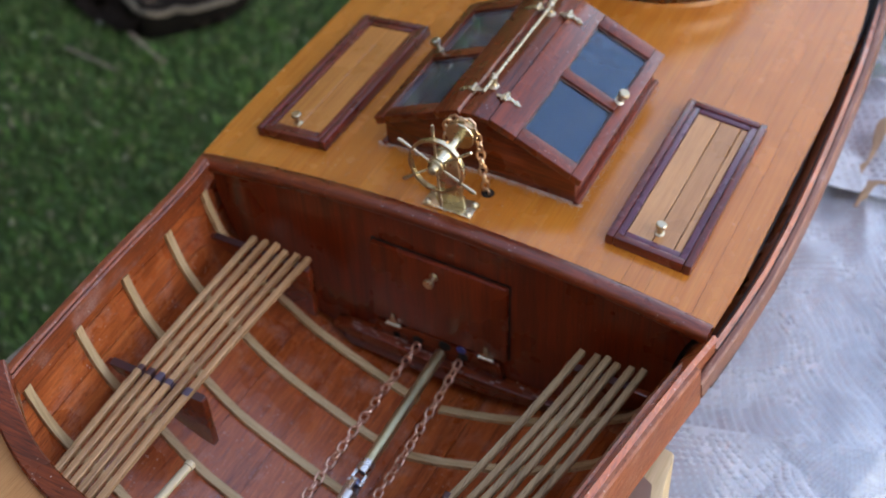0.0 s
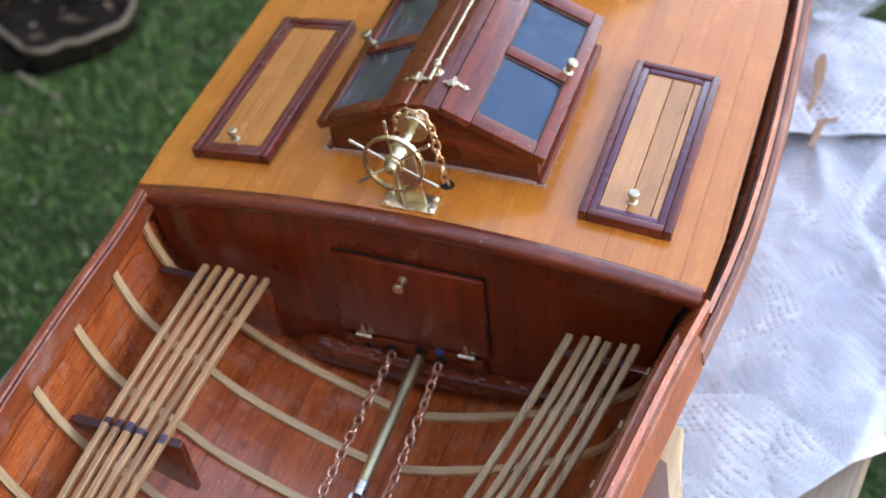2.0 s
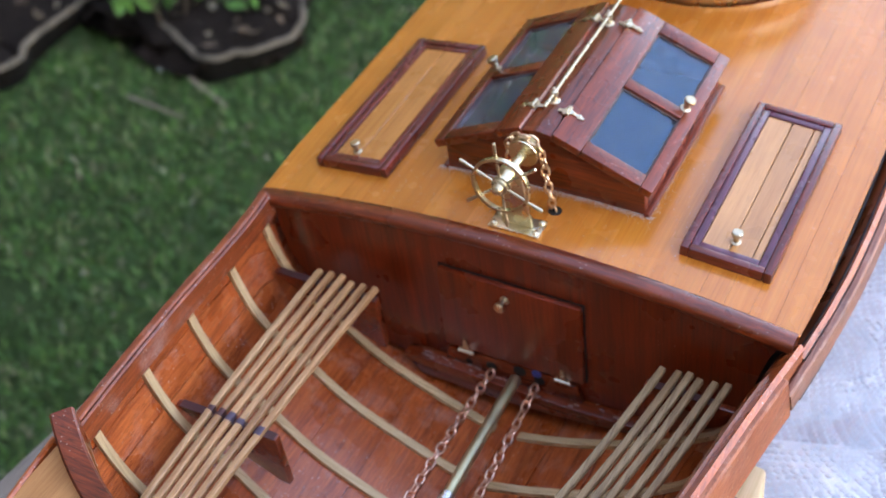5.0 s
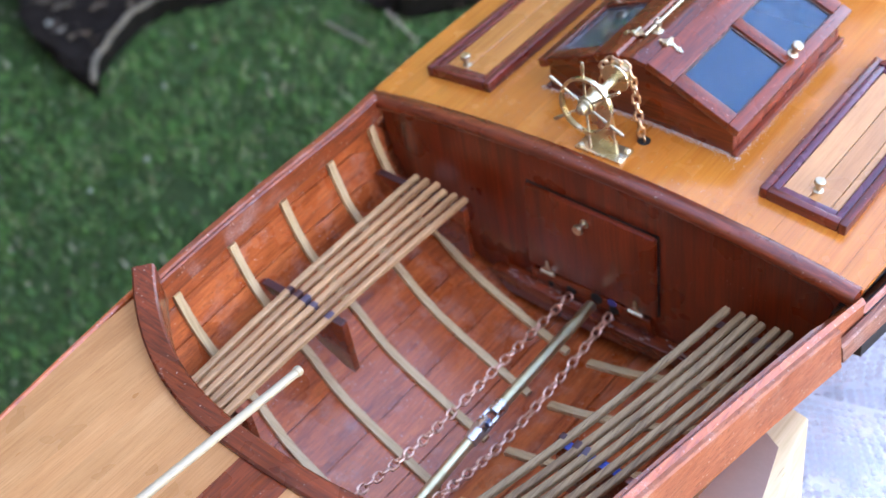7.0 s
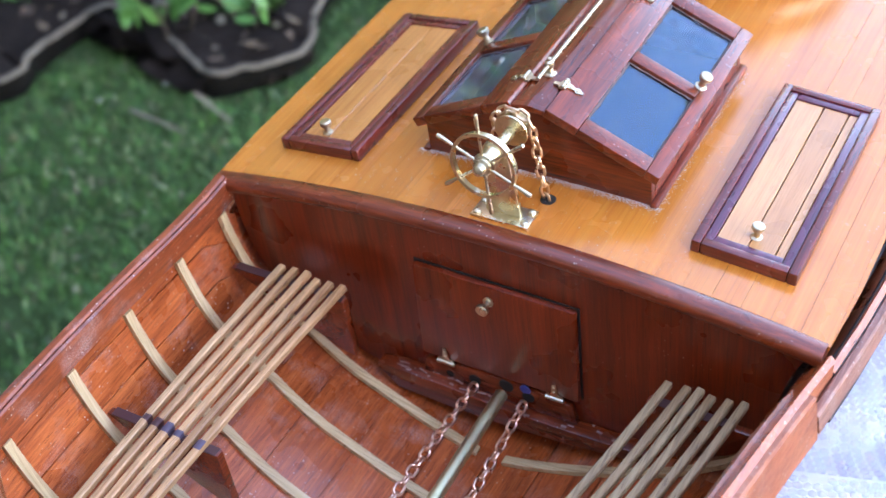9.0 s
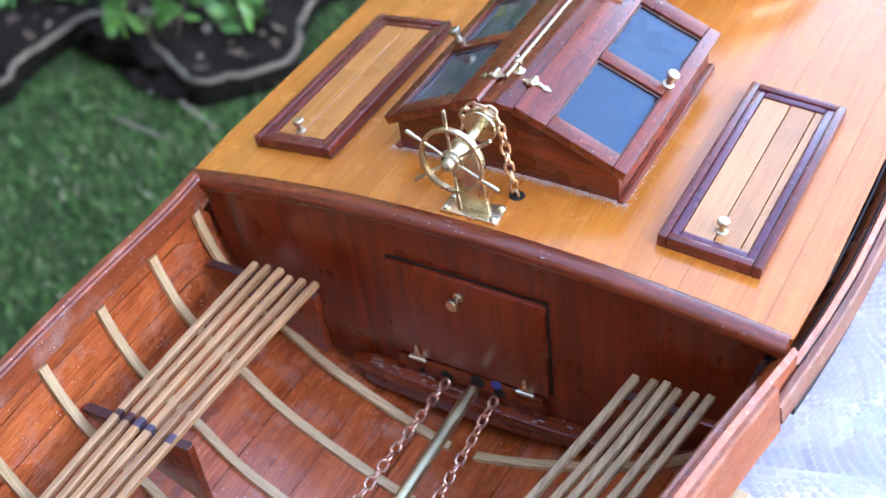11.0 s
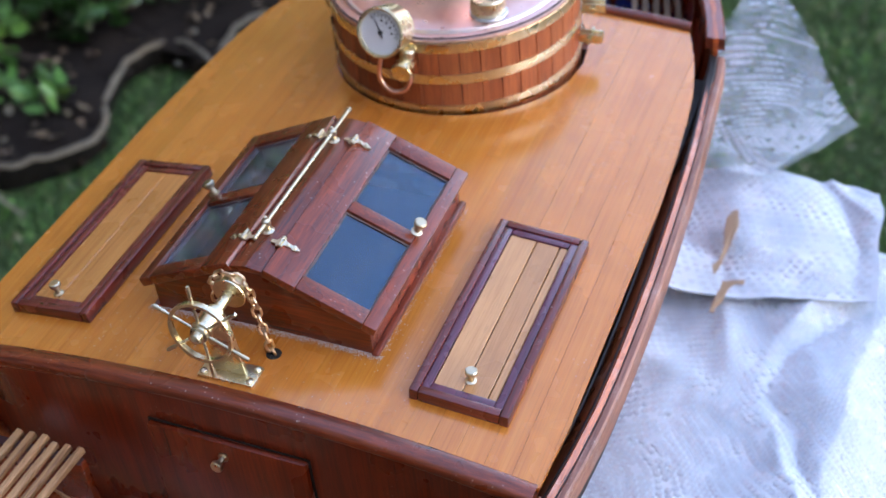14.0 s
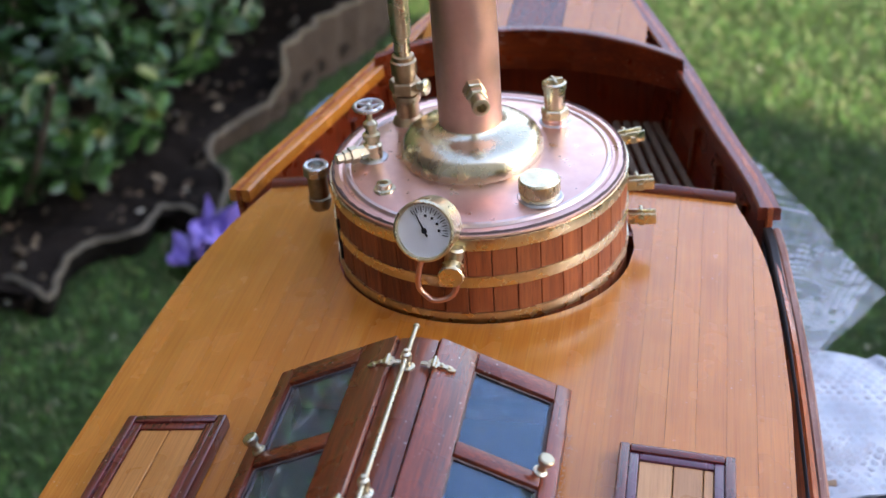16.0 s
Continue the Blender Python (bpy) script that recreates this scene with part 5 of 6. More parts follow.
for k in range(-10, 9):
    x0, x1 = max(k * 0.0145 + 0.00001, -0.1345), (k + 1) * 0.0145 - 0.00001
    if x1 - x0 < 0.002:
        continue
    cols = [x0 + (x1 - x0) * i / 3 for i in range(4)]
    ends = []
    for x in cols:
        ok = [y for y in np.linspace(-0.6, -0.17, 400) if half(y) - (0.0032 if x < 0 else 0.0105) > abs(x) and y < coam_y(x) + 0.003]
        ends.append((ok[0], min(ok[-1], coam_y(x) + 0.003)) if len(ok) > 2 else None)
    if None in ends:
        continue
    bm = bmesh.new()
    sheet(bm, [[Vector((x, a + (b - a) * i / 12, aft_z(x, a + (b - a) * i / 12))) for x, (a, b) in zip(cols, ends)] for i in range(13)], 0.003)
    part("plank", bm, FIR_PALE if abs(k + 0.5) > 1 else MAHOGANY, aft_deck)
# bright rod lying over the coaming
bm = bmesh.new()
rod(bm, (-0.0098, -0.199, 0.0345), (-0.0102, -0.46, 0.063), 0.0020, 14)
rod(bm, (-0.0098, -0.1965, 0.0342), (-0.0098, -0.200, 0.0346), 0.0024, 12)
solo("tiller_rod", bm, SILVER_ROD, "bright nickel tiller rod over the aft deck", "rod")
bm = bmesh.new()
lathe(bm, [(0.004, 0), (0.004, 0.035), (0.003, 0.056)], 14, Matrix.Translation((-0.0102, -0.445, aft_z(-0.01, -0.445) - 0.002)))
solo("tiller_post", bm, BRASS, "turned brass post under the tiller rod", "post")

# ---------------------------------------------------------------- forward cockpit and foredeck
def fcoam_y(x):
    return 0.528 - 0.030 * (abs(x) / 0.095) ** 2


bm = bmesh.new()
rings = []
for k in range(37):
    x = -0.099 + 0.198 * k / 36
    y = fcoam_y(x)
    top = 0.024 - 0.006 * (x / 0.1) ** 2
    rings.append([Vector((x, y + d, z)) + LIFT for d, z in ((0, -0.004), (0, top - 0.001), (0.001, top), (0.006, top), (0.007, top - 0.001), (0.007, -0.004))])
loops = [[bm.verts.new(p) for p in r] for r in rings]
for p, q in zip(loops, loops[1:]):
    for i in range(6):
        bm.faces.new((p[i], p[(i + 1) % 6], q[(i + 1) % 6], q[i]))
bm.faces.new(loops[0]), bm.faces.new(loops[-1])
part("forward_coaming", bm, MAHOGANY_X, boat, "curved mahogany coaming before the foredeck")
foredeck = thing("foredeck", "varnished reddish foredeck with a dark king plank", "deck", (0, 0, 0))
for k in range(-5, 5):
    x0, x1 = k * 0.0185 + 0.0001, (k + 1) * 0.0185 - 0.0001
    cols = [x0 + (x1 - x0) * i / 4 for i in range(5)]
    ends = []
    for x in cols:
        ok = [y for y in np.linspace(0.48, 0.735, 100) if half(y) - 0.007 > abs(x) and y > fcoam_y(x) + 0.006]
        ends.append((fcoam_y(x) + 0.006, ok[-1]) if len(ok) > 2 else None)
    if None in ends:
        continue
    bm = bmesh.new()
    sheet(bm, [[Vector((x, a + (b - a) * i / 10, rail_z(a + (b - a) * i / 10) + 0.006 - 0.006 * (x / 0.09) ** 2)) for x, (a, b) in zip(cols, ends)] for i in range(11)], 0.003)
    part("plank", bm, FIR if abs(k + 0.5) > 1 else MAHOGANY, foredeck)
bulkhead(0.545, 0.005, MAHOGANY_Z, lambda x: rail_z(0.545) - 0.004, "forward_bulkhead")
for side in (-1, 1):
    for k in range(6):
        bm = bmesh.new()
        s0, s1 = 0.02 + 0.98 * k / 6, 0.02 + 0.98 * (k + 1) / 6 - 0.005
        sheet(bm, [[hull_point(y, s0 + (s1 - s0) * i / 4, side, 0.0045) + LIFT for i in range(5)] for y in stations(0.353, 0.545)], -0.0015 * side)
        part("plank", bm, MAHOGANY_Z, boat)
for y in (0.385, 0.425, 0.465, 0.505):
    for side in (-1, 1):
        bm = bmesh.new()
        sheet(bm, [[hull_point(y + dy, s, side, 0.0072) + LIFT for dy in (-0.0024, -0.002, 0.002, 0.0024)] for s in [0.09 + 0.85 * i / 20 for i in range(21)]], 0.0025 * side)
        part("rib", bm, MAHOGANY, boat)
fseat = thing("slatted_bench", "slatted bench of weathered grey-brown strips in the forward cockpit", "bench", (0, 0, -0.05), "forward benches")
for k in range(5):
    bm = bmesh.new()
    xa, xb = 0.126 - 0.0085 * k, 0.081 - 0.0065 * k
    swept_bar(bm, [Vector((xa + (xb - xa) * i / 6, 0.375 + 0.15 * i / 6, 0.010)) for i in range(7)], 0.0042, 0.004)
    part("slat", bm, GREY_SLAT, fseat)
for y in (0.39, 0.50):
    bm = bmesh.new()
    slab(bm, [Vector((half(y) - 0.012, y, 0.005)), Vector((0.05 - (y - 0.39) * 0.15, y, 0.005)), Vector((0.05 - (y - 0.39) * 0.15, y, -0.02)), Vector((half(y) * 0.8, y, -0.02))], (0, 0.004, 0))
    part("bracket", bm, MAHOGANY, fseat)

# ---------------------------------------------------------------- boat stand
stand_board = thing("boat_stand", "pale plywood boat stand with a brown panel", "stand", (0, 0, -0.16))
outline = [(0.1545, -0.050), (0.1558, -0.056), (0.157, -0.069), (0.163, -0.0905), (0.175, -0.14), (0.175, -0.30), (0.118, -0.30), (0.126, -0.20), (0.135, -0.105), (0.138, -0.06), (0.139, -0.048)]
bm = bmesh.new()
slab(bm, [Vector((x, y, 0.0)) for x, y in outline], (0, 0, 0.119), 0.0015)
part("frame_board", bm, PLY, stand_board)
bm = bmesh.new()
slab(bm, [Vector((x, y, 0.119)) for x, y in [(0.140, -0.067), (0.1518, -0.073), (0.1575, -0.0935), (0.169, -0.14), (0.169, -0.29), (0.122, -0.29), (0.129, -0.20), (0.137, -0.105)]], (0, 0, 0.0012))
part("panel", bm, plain("brown_hardboard", (0.30, 0.19, 0.15), 0.5, 0.85, 200.0), stand_board, "brown hardboard panel")
bm = bmesh.new()
box(bm, (0, 0.45, 0.014), (0.16, 0.03, 0.028), 0.001)
part("cross_bearer", bm, PLY, stand_board)


def raw_mesh(name, verts, faces, material):
    me = bpy.data.meshes.new(name)
    me.from_pydata(verts, [], faces)
    me.materials.append(material)
    return me


# ---------------------------------------------------------------- bubble wrap
def wrap_material(name, clear, even=0.7):
    """Clear plastic film, milky where it is creased."""
    m, nt, p = mat_new(name)
    vec, _ = coords(nt, (1, 1, 1))
    big = noise_node(nt, vec, 22.0, 5.0, 0.65, 0.8)
    fine, _ = coords(nt, (1.0, 0.4, 1.0))
    crease = noise_node(nt, fine, 160.0, 3.0, 0.6, 0.5)
    nt.links.new(ramp_node(nt, big, [(0.3, (0.48, 0.56, 0.64)), (0.7, (0.68, 0.73, 0.78))]), p.inputs["Base Color"])
    nt.links.new(ramp_node(nt, big, [(0.3, (0.12,) * 3), (0.7, (0.30,) * 3)]), p.inputs["Roughness"])
    bump_node(nt, p, crease, 0.12, 0.002)
    tr = nt.nodes.new("ShaderNodeBsdfTransparent")
    ms = nt.nodes.new("ShaderNodeMixShader")
    nt.links.new(ramp_node(nt, big, [(0.35, (min(1.0, clear * 1.15),) * 3), (0.65, (clear * even,) * 3)]), ms.inputs[0])
    nt.links.new(p.outputs[0], ms.inputs[1])
    nt.links.new(tr.outputs[0], ms.inputs[2])
    nt.links.new(ms.outputs[0], nt.nodes["Material Output"].inputs[0])
    return m


BUBBLE = wrap_material("wrap_bubbles", 0.8)
BUBBLE_CLEAR = wrap_material("clear_wrap_bubbles", 0.66)
WRAP = wrap_material("bubble_wrap", 0.2)
WRAP_CLEAR = wrap_material("clear_bubble_wrap", 0.84, 0.9)


def table_edge(y):
    return 0.232 + 0.138 * y


def wrap_sheet(name, label, corners, nu, nv, material, seed, lift, rough=0.008, bubble=None):
    bubble = bubble or BUBBLE
    """A crumpled four-cornered sheet that droops past the table's edge."""
    rnd = np.random.RandomState(seed)
    a, b, c, d = (Vector((*p, 0)) for p in corners)
    off = Vector(rnd.uniform(-50, 50, 3))
    grid = []
    for i in range(nv + 1):
        row = []
        for j in range(nu + 1):
            s, t = j / nu, i / nv
            p = (a * (1 - s) + b * s) * (1 - t) + (d * (1 - s) + c * s) * t
            fold = 1 - abs(noise.noise(Vector((p.x * 9 + p.y * 4, p.y * 3.5 - p.x * 2, 0)) + off)) * 2
            wob = noise.noise(p * 6.0 + off) * rough + max(0.0, fold) ** 3 * rough * 0.55 + noise.noise(p * 26.0 + off) * rough * 0.16 + noise.noise(p * 70.0 + off) * rough * 0.05
            edge = noise.noise(p * 25.0 - off) * 0.006
            past = max(0.0, p.x - table_edge(p.y))
            row.append(Vector((p.x + edge - past * 0.2, p.y + edge, lift + abs(wob) * 1.4 + rough * 0.3 - past * 0.55)))
        grid.append(row)
    bm = bmesh.new()
    sheet(bm, grid, 0.0008)
    wrap = solo(name, bm, material, label, "bubble wrap", "bubble wrap")
    # the air bubbles stand on the film in staggered rows
    verts, faces = [], []
    pitch, size = 0.0068, 0.0027
    along, up = (b - a).length, (d - a).length
    for i in range(1, int(up / (pitch * 0.87))):
        for j in range(1, int(along / pitch)):
            s, t = (j + 0.5 * (i % 2)) * pitch / along, i * pitch * 0.87 / up
            if s > 0.99 or t > 0.99 or rnd.uniform() < 0.08:
                continue
            u, v = s * nu, t * nv
            k, l = int(u), int(v)
            p = grid[l][k].lerp(grid[l][min(k + 1, nu)], u - k).lerp(grid[min(l + 1, nv)][k].lerp(grid[min(l + 1, nv)][min(k + 1, nu)], u - k), v - l)
            n = (grid[l][min(k + 1, nu)] - grid[l][k]).cross(grid[min(l + 1, nv)][k] - grid[l][k])
            n = n.normalized() if n.length > 1e-12 else Vector((0, 0, 1))
            n = n if n.z > 0 else -n
            e1 = n.orthogonal().normalized()
            e2 = n.cross(e1)
            tall = rnd.uniform(0.15, 1.0) * 0.0006
            base = len(verts)
            for r, h in ((1.0, -0.1), (0.7, 0.75)):
                verts += [tuple(p + (e1 * math.cos(q) + e2 * math.sin(q)) * (size * r) + n * (tall * h)) for q in (m * math.pi / 3 for m in range(6))]
            verts.append(tuple(p + n * tall))
            faces += [(base + m, base + (m + 1) % 6, base + 6 + (m + 1) % 6, base + 6 + m) for m in range(6)]
            faces += [(base + 6 + m, base + 6 + (m + 1) % 6, base + 12) for m in range(6)]
    me = raw_mesh("bubble_film", verts, faces, bubble)
    for q in me.polygons:
        q.use_smooth = True
    o = new("bubble_film", me)
    o.parent = wrap
    tagged(o, "clear film of small air bubbles", "", "", "stuff")
    return wrap


wrap_sheet("bubble_wrap", "crumpled white bubble wrap spread over the table", ((0.11, -0.13), (0.32, 0.13), (0.285, 0.355), (0.11, 0.34)), 90, 90, WRAP, 5, BENCH_TOP + 0.004, 0.014)
wrap_sheet("bubble_wrap", "clear bubble wrap layer folded over the aft edge", ((0.125, -0.108), (0.282, 0.085), (0.275, 0.088), (0.10, 0.032)), 70, 50, WRAP, 15, BENCH_TOP + 0.015, 0.006)
wrap_sheet("bubble_wrap", "white bubble wrap fold hanging off the table edge", ((0.09, 0.262), (0.266, 0.300), (0.258, 0.412), (0.10, 0.405)), 90, 50, WRAP, 8, BENCH_TOP + 0.014, 0.014)
wrap_sheet("bubble_wrap", "clear bubble wrap corner hanging past the table", ((0.09, 0.36), (0.190, 0.395), (0.232, 0.462), (0.128, 0.66)), 60, 80, WRAP_CLEAR, 11, BENCH_TOP + 0.032, 0.008, BUBBLE_CLEAR)

# torn brown paper showing between the sheets
PAPER = plain("brown_paper", (0.36, 0.235, 0.14), 0.8, 0.7, 80.0)
TORN = [
    [(0.168, 0.343), (0.172, 0.345), (0.175, 0.331), (0.174, 0.316), (0.173, 0.304), (0.172, 0.291), (0.17, 0.28), (0.167, 0.288), (0.17, 0.295), (0.17, 0.308), (0.167, 0.323), (0.166, 0.335)],
    [(0.176, 0.276), (0.189, 0.281), (0.189, 0.276), (0.184, 0.276), (0.181, 0.27), (0.18, 0.26), (0.177, 0.254), (0.177, 0.248), (0.174, 0.248), (0.174, 0.26), (0.176, 0.268)],
]
for torn, label in zip(TORN, ("curled strip of torn brown paper on the bubble wrap", "small torn corner of brown paper on the bubble wrap")):
    bm = bmesh.new()
    slab(bm, [Vector((x, y, BENCH_TOP + 0.036 + 0.002 * noise.noise(Vector((x * 60, y * 60, 0))))) for x, y in torn], (0, 0, 0.0006))
    solo("paper_scrap", bm, PAPER, label, "paper", "paper scraps", smooth=False)

# ---------------------------------------------------------------- garden: edging, soil, shrub
EDGE = [(-1.512, 0.538), (-1.56, 0.58), (-1.6, 0.658), (-1.618, 0.774), (-1.539, 0.89), (-1.55, 0.953), (-1.552, 1.068), (-1.512, 1.131), (-1.46, 1.138), (-1.397, 1.115), (-1.271, 1.056), (-1.208, 1.026), (-1.166, 1.026), (-1.103, 1.087), (-1.076, 1.136), (-1.078, 1.184), (-1.114, 1.246), (-1.145, 1.352), (-1.129, 1.42), (-1.093, 1.453), (-1.04, 1.446), (-0.982, 1.414), (-0.988, 1.478), (-0.994, 1.541), (-0.967, 1.598), (-0.898, 1.625), (-0.892, 1.709), (-0.862, 1.717), (-0.782, 1.69), (-0.777, 1.745), (-0.798, 1.835), (-0.869, 1.925), (-0.867, 2.024), (-0.798, 2.155), (-0.746, 2.381), (-0.662, 2.591), (-0.641, 3.063), (-0.326, 3.588)]
EX = [p[0] for p in EDGE]
EY = [p[1] for p in EDGE]
ES = list(range(len(EDGE)))


def edge_at(t):
    return Vector((curve(t, ES, EX), curve(t, ES, EY), 0))


# the face colour holds the deep shade below the rim as well as damp
EDGING = plain("damp_shaded_sheet", (0.012, 0.011, 0.009), 0.9, 0.35, 14.0, 0.6, 0.08)
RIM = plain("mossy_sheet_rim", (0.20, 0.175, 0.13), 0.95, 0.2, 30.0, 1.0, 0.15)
edging = thing("corrugated_edging", "old damp wavy cement sheet edging, face coloured dark for shade, mossy pale rim", "garden edging", (0, 0, GROUND))
PANELS = 6
DRY_SHEET = plain("dry_cement_sheet", (0.085, 0.066, 0.052), 0.9, 0.4, 18.0, 0.8, 0.1)
for n in range(PANELS):
    grid, rim = [], []
    for k in range(81):
        t = (n + k / 80) * (len(EDGE) - 1) / PANELS
        p = edge_at(t)
        top = 0.052 + 0.012 * noise.noise(p * 9) + 0.006 * noise.noise(p * 40) + 0.10 * min(1, max(0, (p.y - 2.15) / 0.08))
        p.x += 0.010 * math.sin(p.y * 2 * math.pi / 0.075) * min(1.0, max(0.0, (p.y - 2.12) / 0.05))
        grid.append([Vector((p.x - 0.02 + 0.02 * h, p.y, h * top)) for h in (-0.1, 0.3, 0.7, 0.97)])
        rim.append(Vector((p.x + 0.004 * noise.noise(p * 33), p.y + 0.004 * noise.noise(p * 37), top * 0.985)))
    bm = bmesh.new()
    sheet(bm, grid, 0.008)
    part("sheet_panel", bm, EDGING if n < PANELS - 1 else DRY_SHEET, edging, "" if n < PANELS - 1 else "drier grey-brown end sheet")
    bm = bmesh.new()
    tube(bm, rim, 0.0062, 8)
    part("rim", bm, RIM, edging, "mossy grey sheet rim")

# soil of the bed behind the edging
SOIL = plain("dark_soil", (0.024, 0.018, 0.014), 0.95, 0.25, 16.0, 1.0, 0.1)
bm = bmesh.new()
grid = []
for k in range(116):
    t = k * (len(EDGE) - 1) / 115
    p = edge_at(t)
    row = []
    for j in range(16):
        d = 0.012 + 2.2 * (j / 15) ** 1.6
        q = Vector((p.x - 0.8 * d, p.y + 0.6 * d * (j / 15), 0))
        row.append(Vector((q.x, q.y, GROUND + 0.022 + 0.03 * noise.noise(q * 7) + 0.02 * noise.noise(q * 31))))
    grid.append(row)
sheet(bm, grid, 0.03)
solo("soil_bed", bm, SOIL, "dark bare soil of the flower bed behind the edging", "soil", kind="structure")


def blade_material(name, stops, rough=0.6, patch=3.0, bare=(0.55, 0.62, 0.5)):
    m, nt, p = mat_new(name)
    g = nt.nodes.new("ShaderNodeNewGeometry")
    c = ramp_node(nt, g.outputs["Random Per Island"], stops)
    vec, _ = coords(nt)
    n = noise_node(nt, vec, patch, 4.0)
    nt.links.new(mix_node(nt, 0.8, c, mix_node(nt, 1.0, c, ramp_node(nt, n, [(0.35, bare), (0.65, (1.2, 1.15, 0.95))]), "MULTIPLY")), p.inputs["Base Color"])
    p.inputs["Roughness"].default_value = rough
    return m


GRASS = blade_material("grass_blades", [(0.0, (0.013, 0.058, 0.011)), (0.4, (0.036, 0.134, 0.022)), (0.72, (0.074, 0.205, 0.036)), (0.88, (0.13, 0.17, 0.075)), (0.96, (0.13, 0.125, 0.06)), (1.0, (0.36, 0.35, 0.28))], 0.6, 7.0, (0.55, 0.60, 0.42))
LEAF = blade_material("shrub_leaves", [(0.0, (0.008, 0.038, 0.009)), (0.5, (0.017, 0.072, 0.016)), (0.97, (0.036, 0.115, 0.026)), (1.0, (0.18, 0.18, 0.03))], 0.4)


SPRIG = blade_material("young_leaves", [(0.0, (0.03, 0.11, 0.025)), (0.6, (0.06, 0.19, 0.04)), (1.0, (0.13, 0.28, 0.07))], 0.45)


rs = np.random.RandomState(21)
verts, faces = [], []
N = 200000
gx, gy = rs.uniform(-1.75, 1.1, N), rs.uniform(-0.4, 3.5, N)
samples = np.array([tuple(edge_at(t))[:2] for t in np.linspace(0, len(EDGE) - 1, 400)])
along = np.gradient(samples, axis=0)


def in_bed(x, y, margin=0.012):
    """Behind the edging, where no grass grows."""
    d = np.array((x, y)) - samples
    k = int(np.argmin((d * d).sum(1)))
    if k == 0 or y < 0.60:
        return False
    w = (along[k, 0] * d[k, 1] - along[k, 1] * d[k, 0]) / np.hypot(*along[k])
    return w > -margin


gx = np.concatenate((gx, rs.uniform(-2.7, -1.3, 16000)))
gy = np.concatenate((gy, rs.uniform(-0.3, 1.0, 16000)))
wide = 45000
gx = np.concatenate((gx, rs.uniform(-3.3, 3.4, wide)))
gy = np.concatenate((gy, rs.uniform(-2.5, 5.4, wide)))
for x, y in zip(gx, gy):
    if in_bed(x, y) or noise.noise(Vector((x * 8.0, y * 8.0, 3.0))) < rs.uniform(-0.75, 0.15) - 0.05:
        continue
    a, lean, l, w = rs.uniform(0, 6.283), rs.uniform(0.2, 1.4), rs.uniform(0.008, 0.022), rs.uniform(0.0009, 0.0020)
    cx, sx = math.cos(a), math.sin(a)
    k = len(verts)
    verts += [(x - sx * w, y + cx * w, GROUND), (x + sx * w, y - cx * w, GROUND),
              (x + cx * l * lean * 0.4 - sx * w * 0.8, y + sx * l * lean * 0.4 + cx * w * 0.8, GROUND + l * 0.6), (x + cx * l * lean * 0.4 + sx * w * 0.8, y + sx * l * lean * 0.4 - cx * w * 0.8, GROUND + l * 0.6),
              (x + cx * l * lean, y + sx * l * lean, GROUND + l * (1 - 0.3 * lean))]
    faces += [(k, k + 1, k + 3, k + 2), (k + 2, k + 3, k + 4)]
tagged(new("lawn_grass", raw_mesh("lawn_grass", verts, faces, GRASS)), "short patchy green lawn grass with moss and dry bits", "grass", kind="stuff")

# pale petals and dry leaves in the grass
verts, faces = [], []
for _ in range(2600):
    x, y, s = rs.uniform(-1.6, 1.0), rs.uniform(-0.2, 3.3), rs.uniform(0.0015, 0.005)
    if in_bed(x, y, 0.03):
        continue
    a, k, z = rs.uniform(0, 6.28), len(verts), GROUND + rs.uniform(0.012, 0.035)
    for j in range(6):
        b = a + j * math.pi / 3
        verts.append((x + s * math.cos(b) * (1.5 if j % 3 == 0 else 0.8), y + s * math.sin(b) * (1.5 if j % 3 == 0 else 0.8), z + rs.uniform(-0.002, 0.002)))
    faces.append(tuple(range(k, k + 6)))
tagged(new("fallen_petals", raw_mesh("fallen_petals", verts, faces, blade_material("lawn_litter", [(0.0, (0.05, 0.03, 0.02)), (0.55, (0.12, 0.09, 0.06)), (0.85, (0.22, 0.21, 0.15)), (0.97, (0.3, 0.32, 0.28)), (1.0, (0.5, 0.5, 0.47))], 0.8))), "pale fallen petals and dry leaf bits in the grass", "petals", kind="stuff")


# dead leaves on the bed
verts, faces = [], []
for _ in range(2600):
    x, y, s = rs.uniform(-2.2, -0.6), rs.uniform(0.5, 2.8), rs.uniform(0.004, 0.014)
    if not in_bed(x, y, -0.02):
        continue
    a, k, z = rs.uniform(0, 6.28), len(verts), GROUND + 0.03 + rs.uniform(0.01, 0.04)
    for j in range(6):
        b = a + j * math.pi / 3
        verts.append((x + s * math.cos(b) * (1.6 if j % 3 == 0 else 0.7), y + s * math.sin(b) * (1.6 if j % 3 == 0 else 0.7), z + rs.uniform(-0.006, 0.006)))
    faces.append(tuple(range(k, k + 6)))
tagged(new("leaf_litter", raw_mesh("leaf_litter", verts, faces, blade_material("dead_leaves", [(0.0, (0.05, 0.03, 0.02)), (0.6, (0.11, 0.075, 0.05)), (0.9, (0.22, 0.18, 0.14)), (1.0, (0.4, 0.38, 0.36))], 0.8))), "brown dead leaves scattered over the dark bed soil", "leaf litter", kind="stuff")


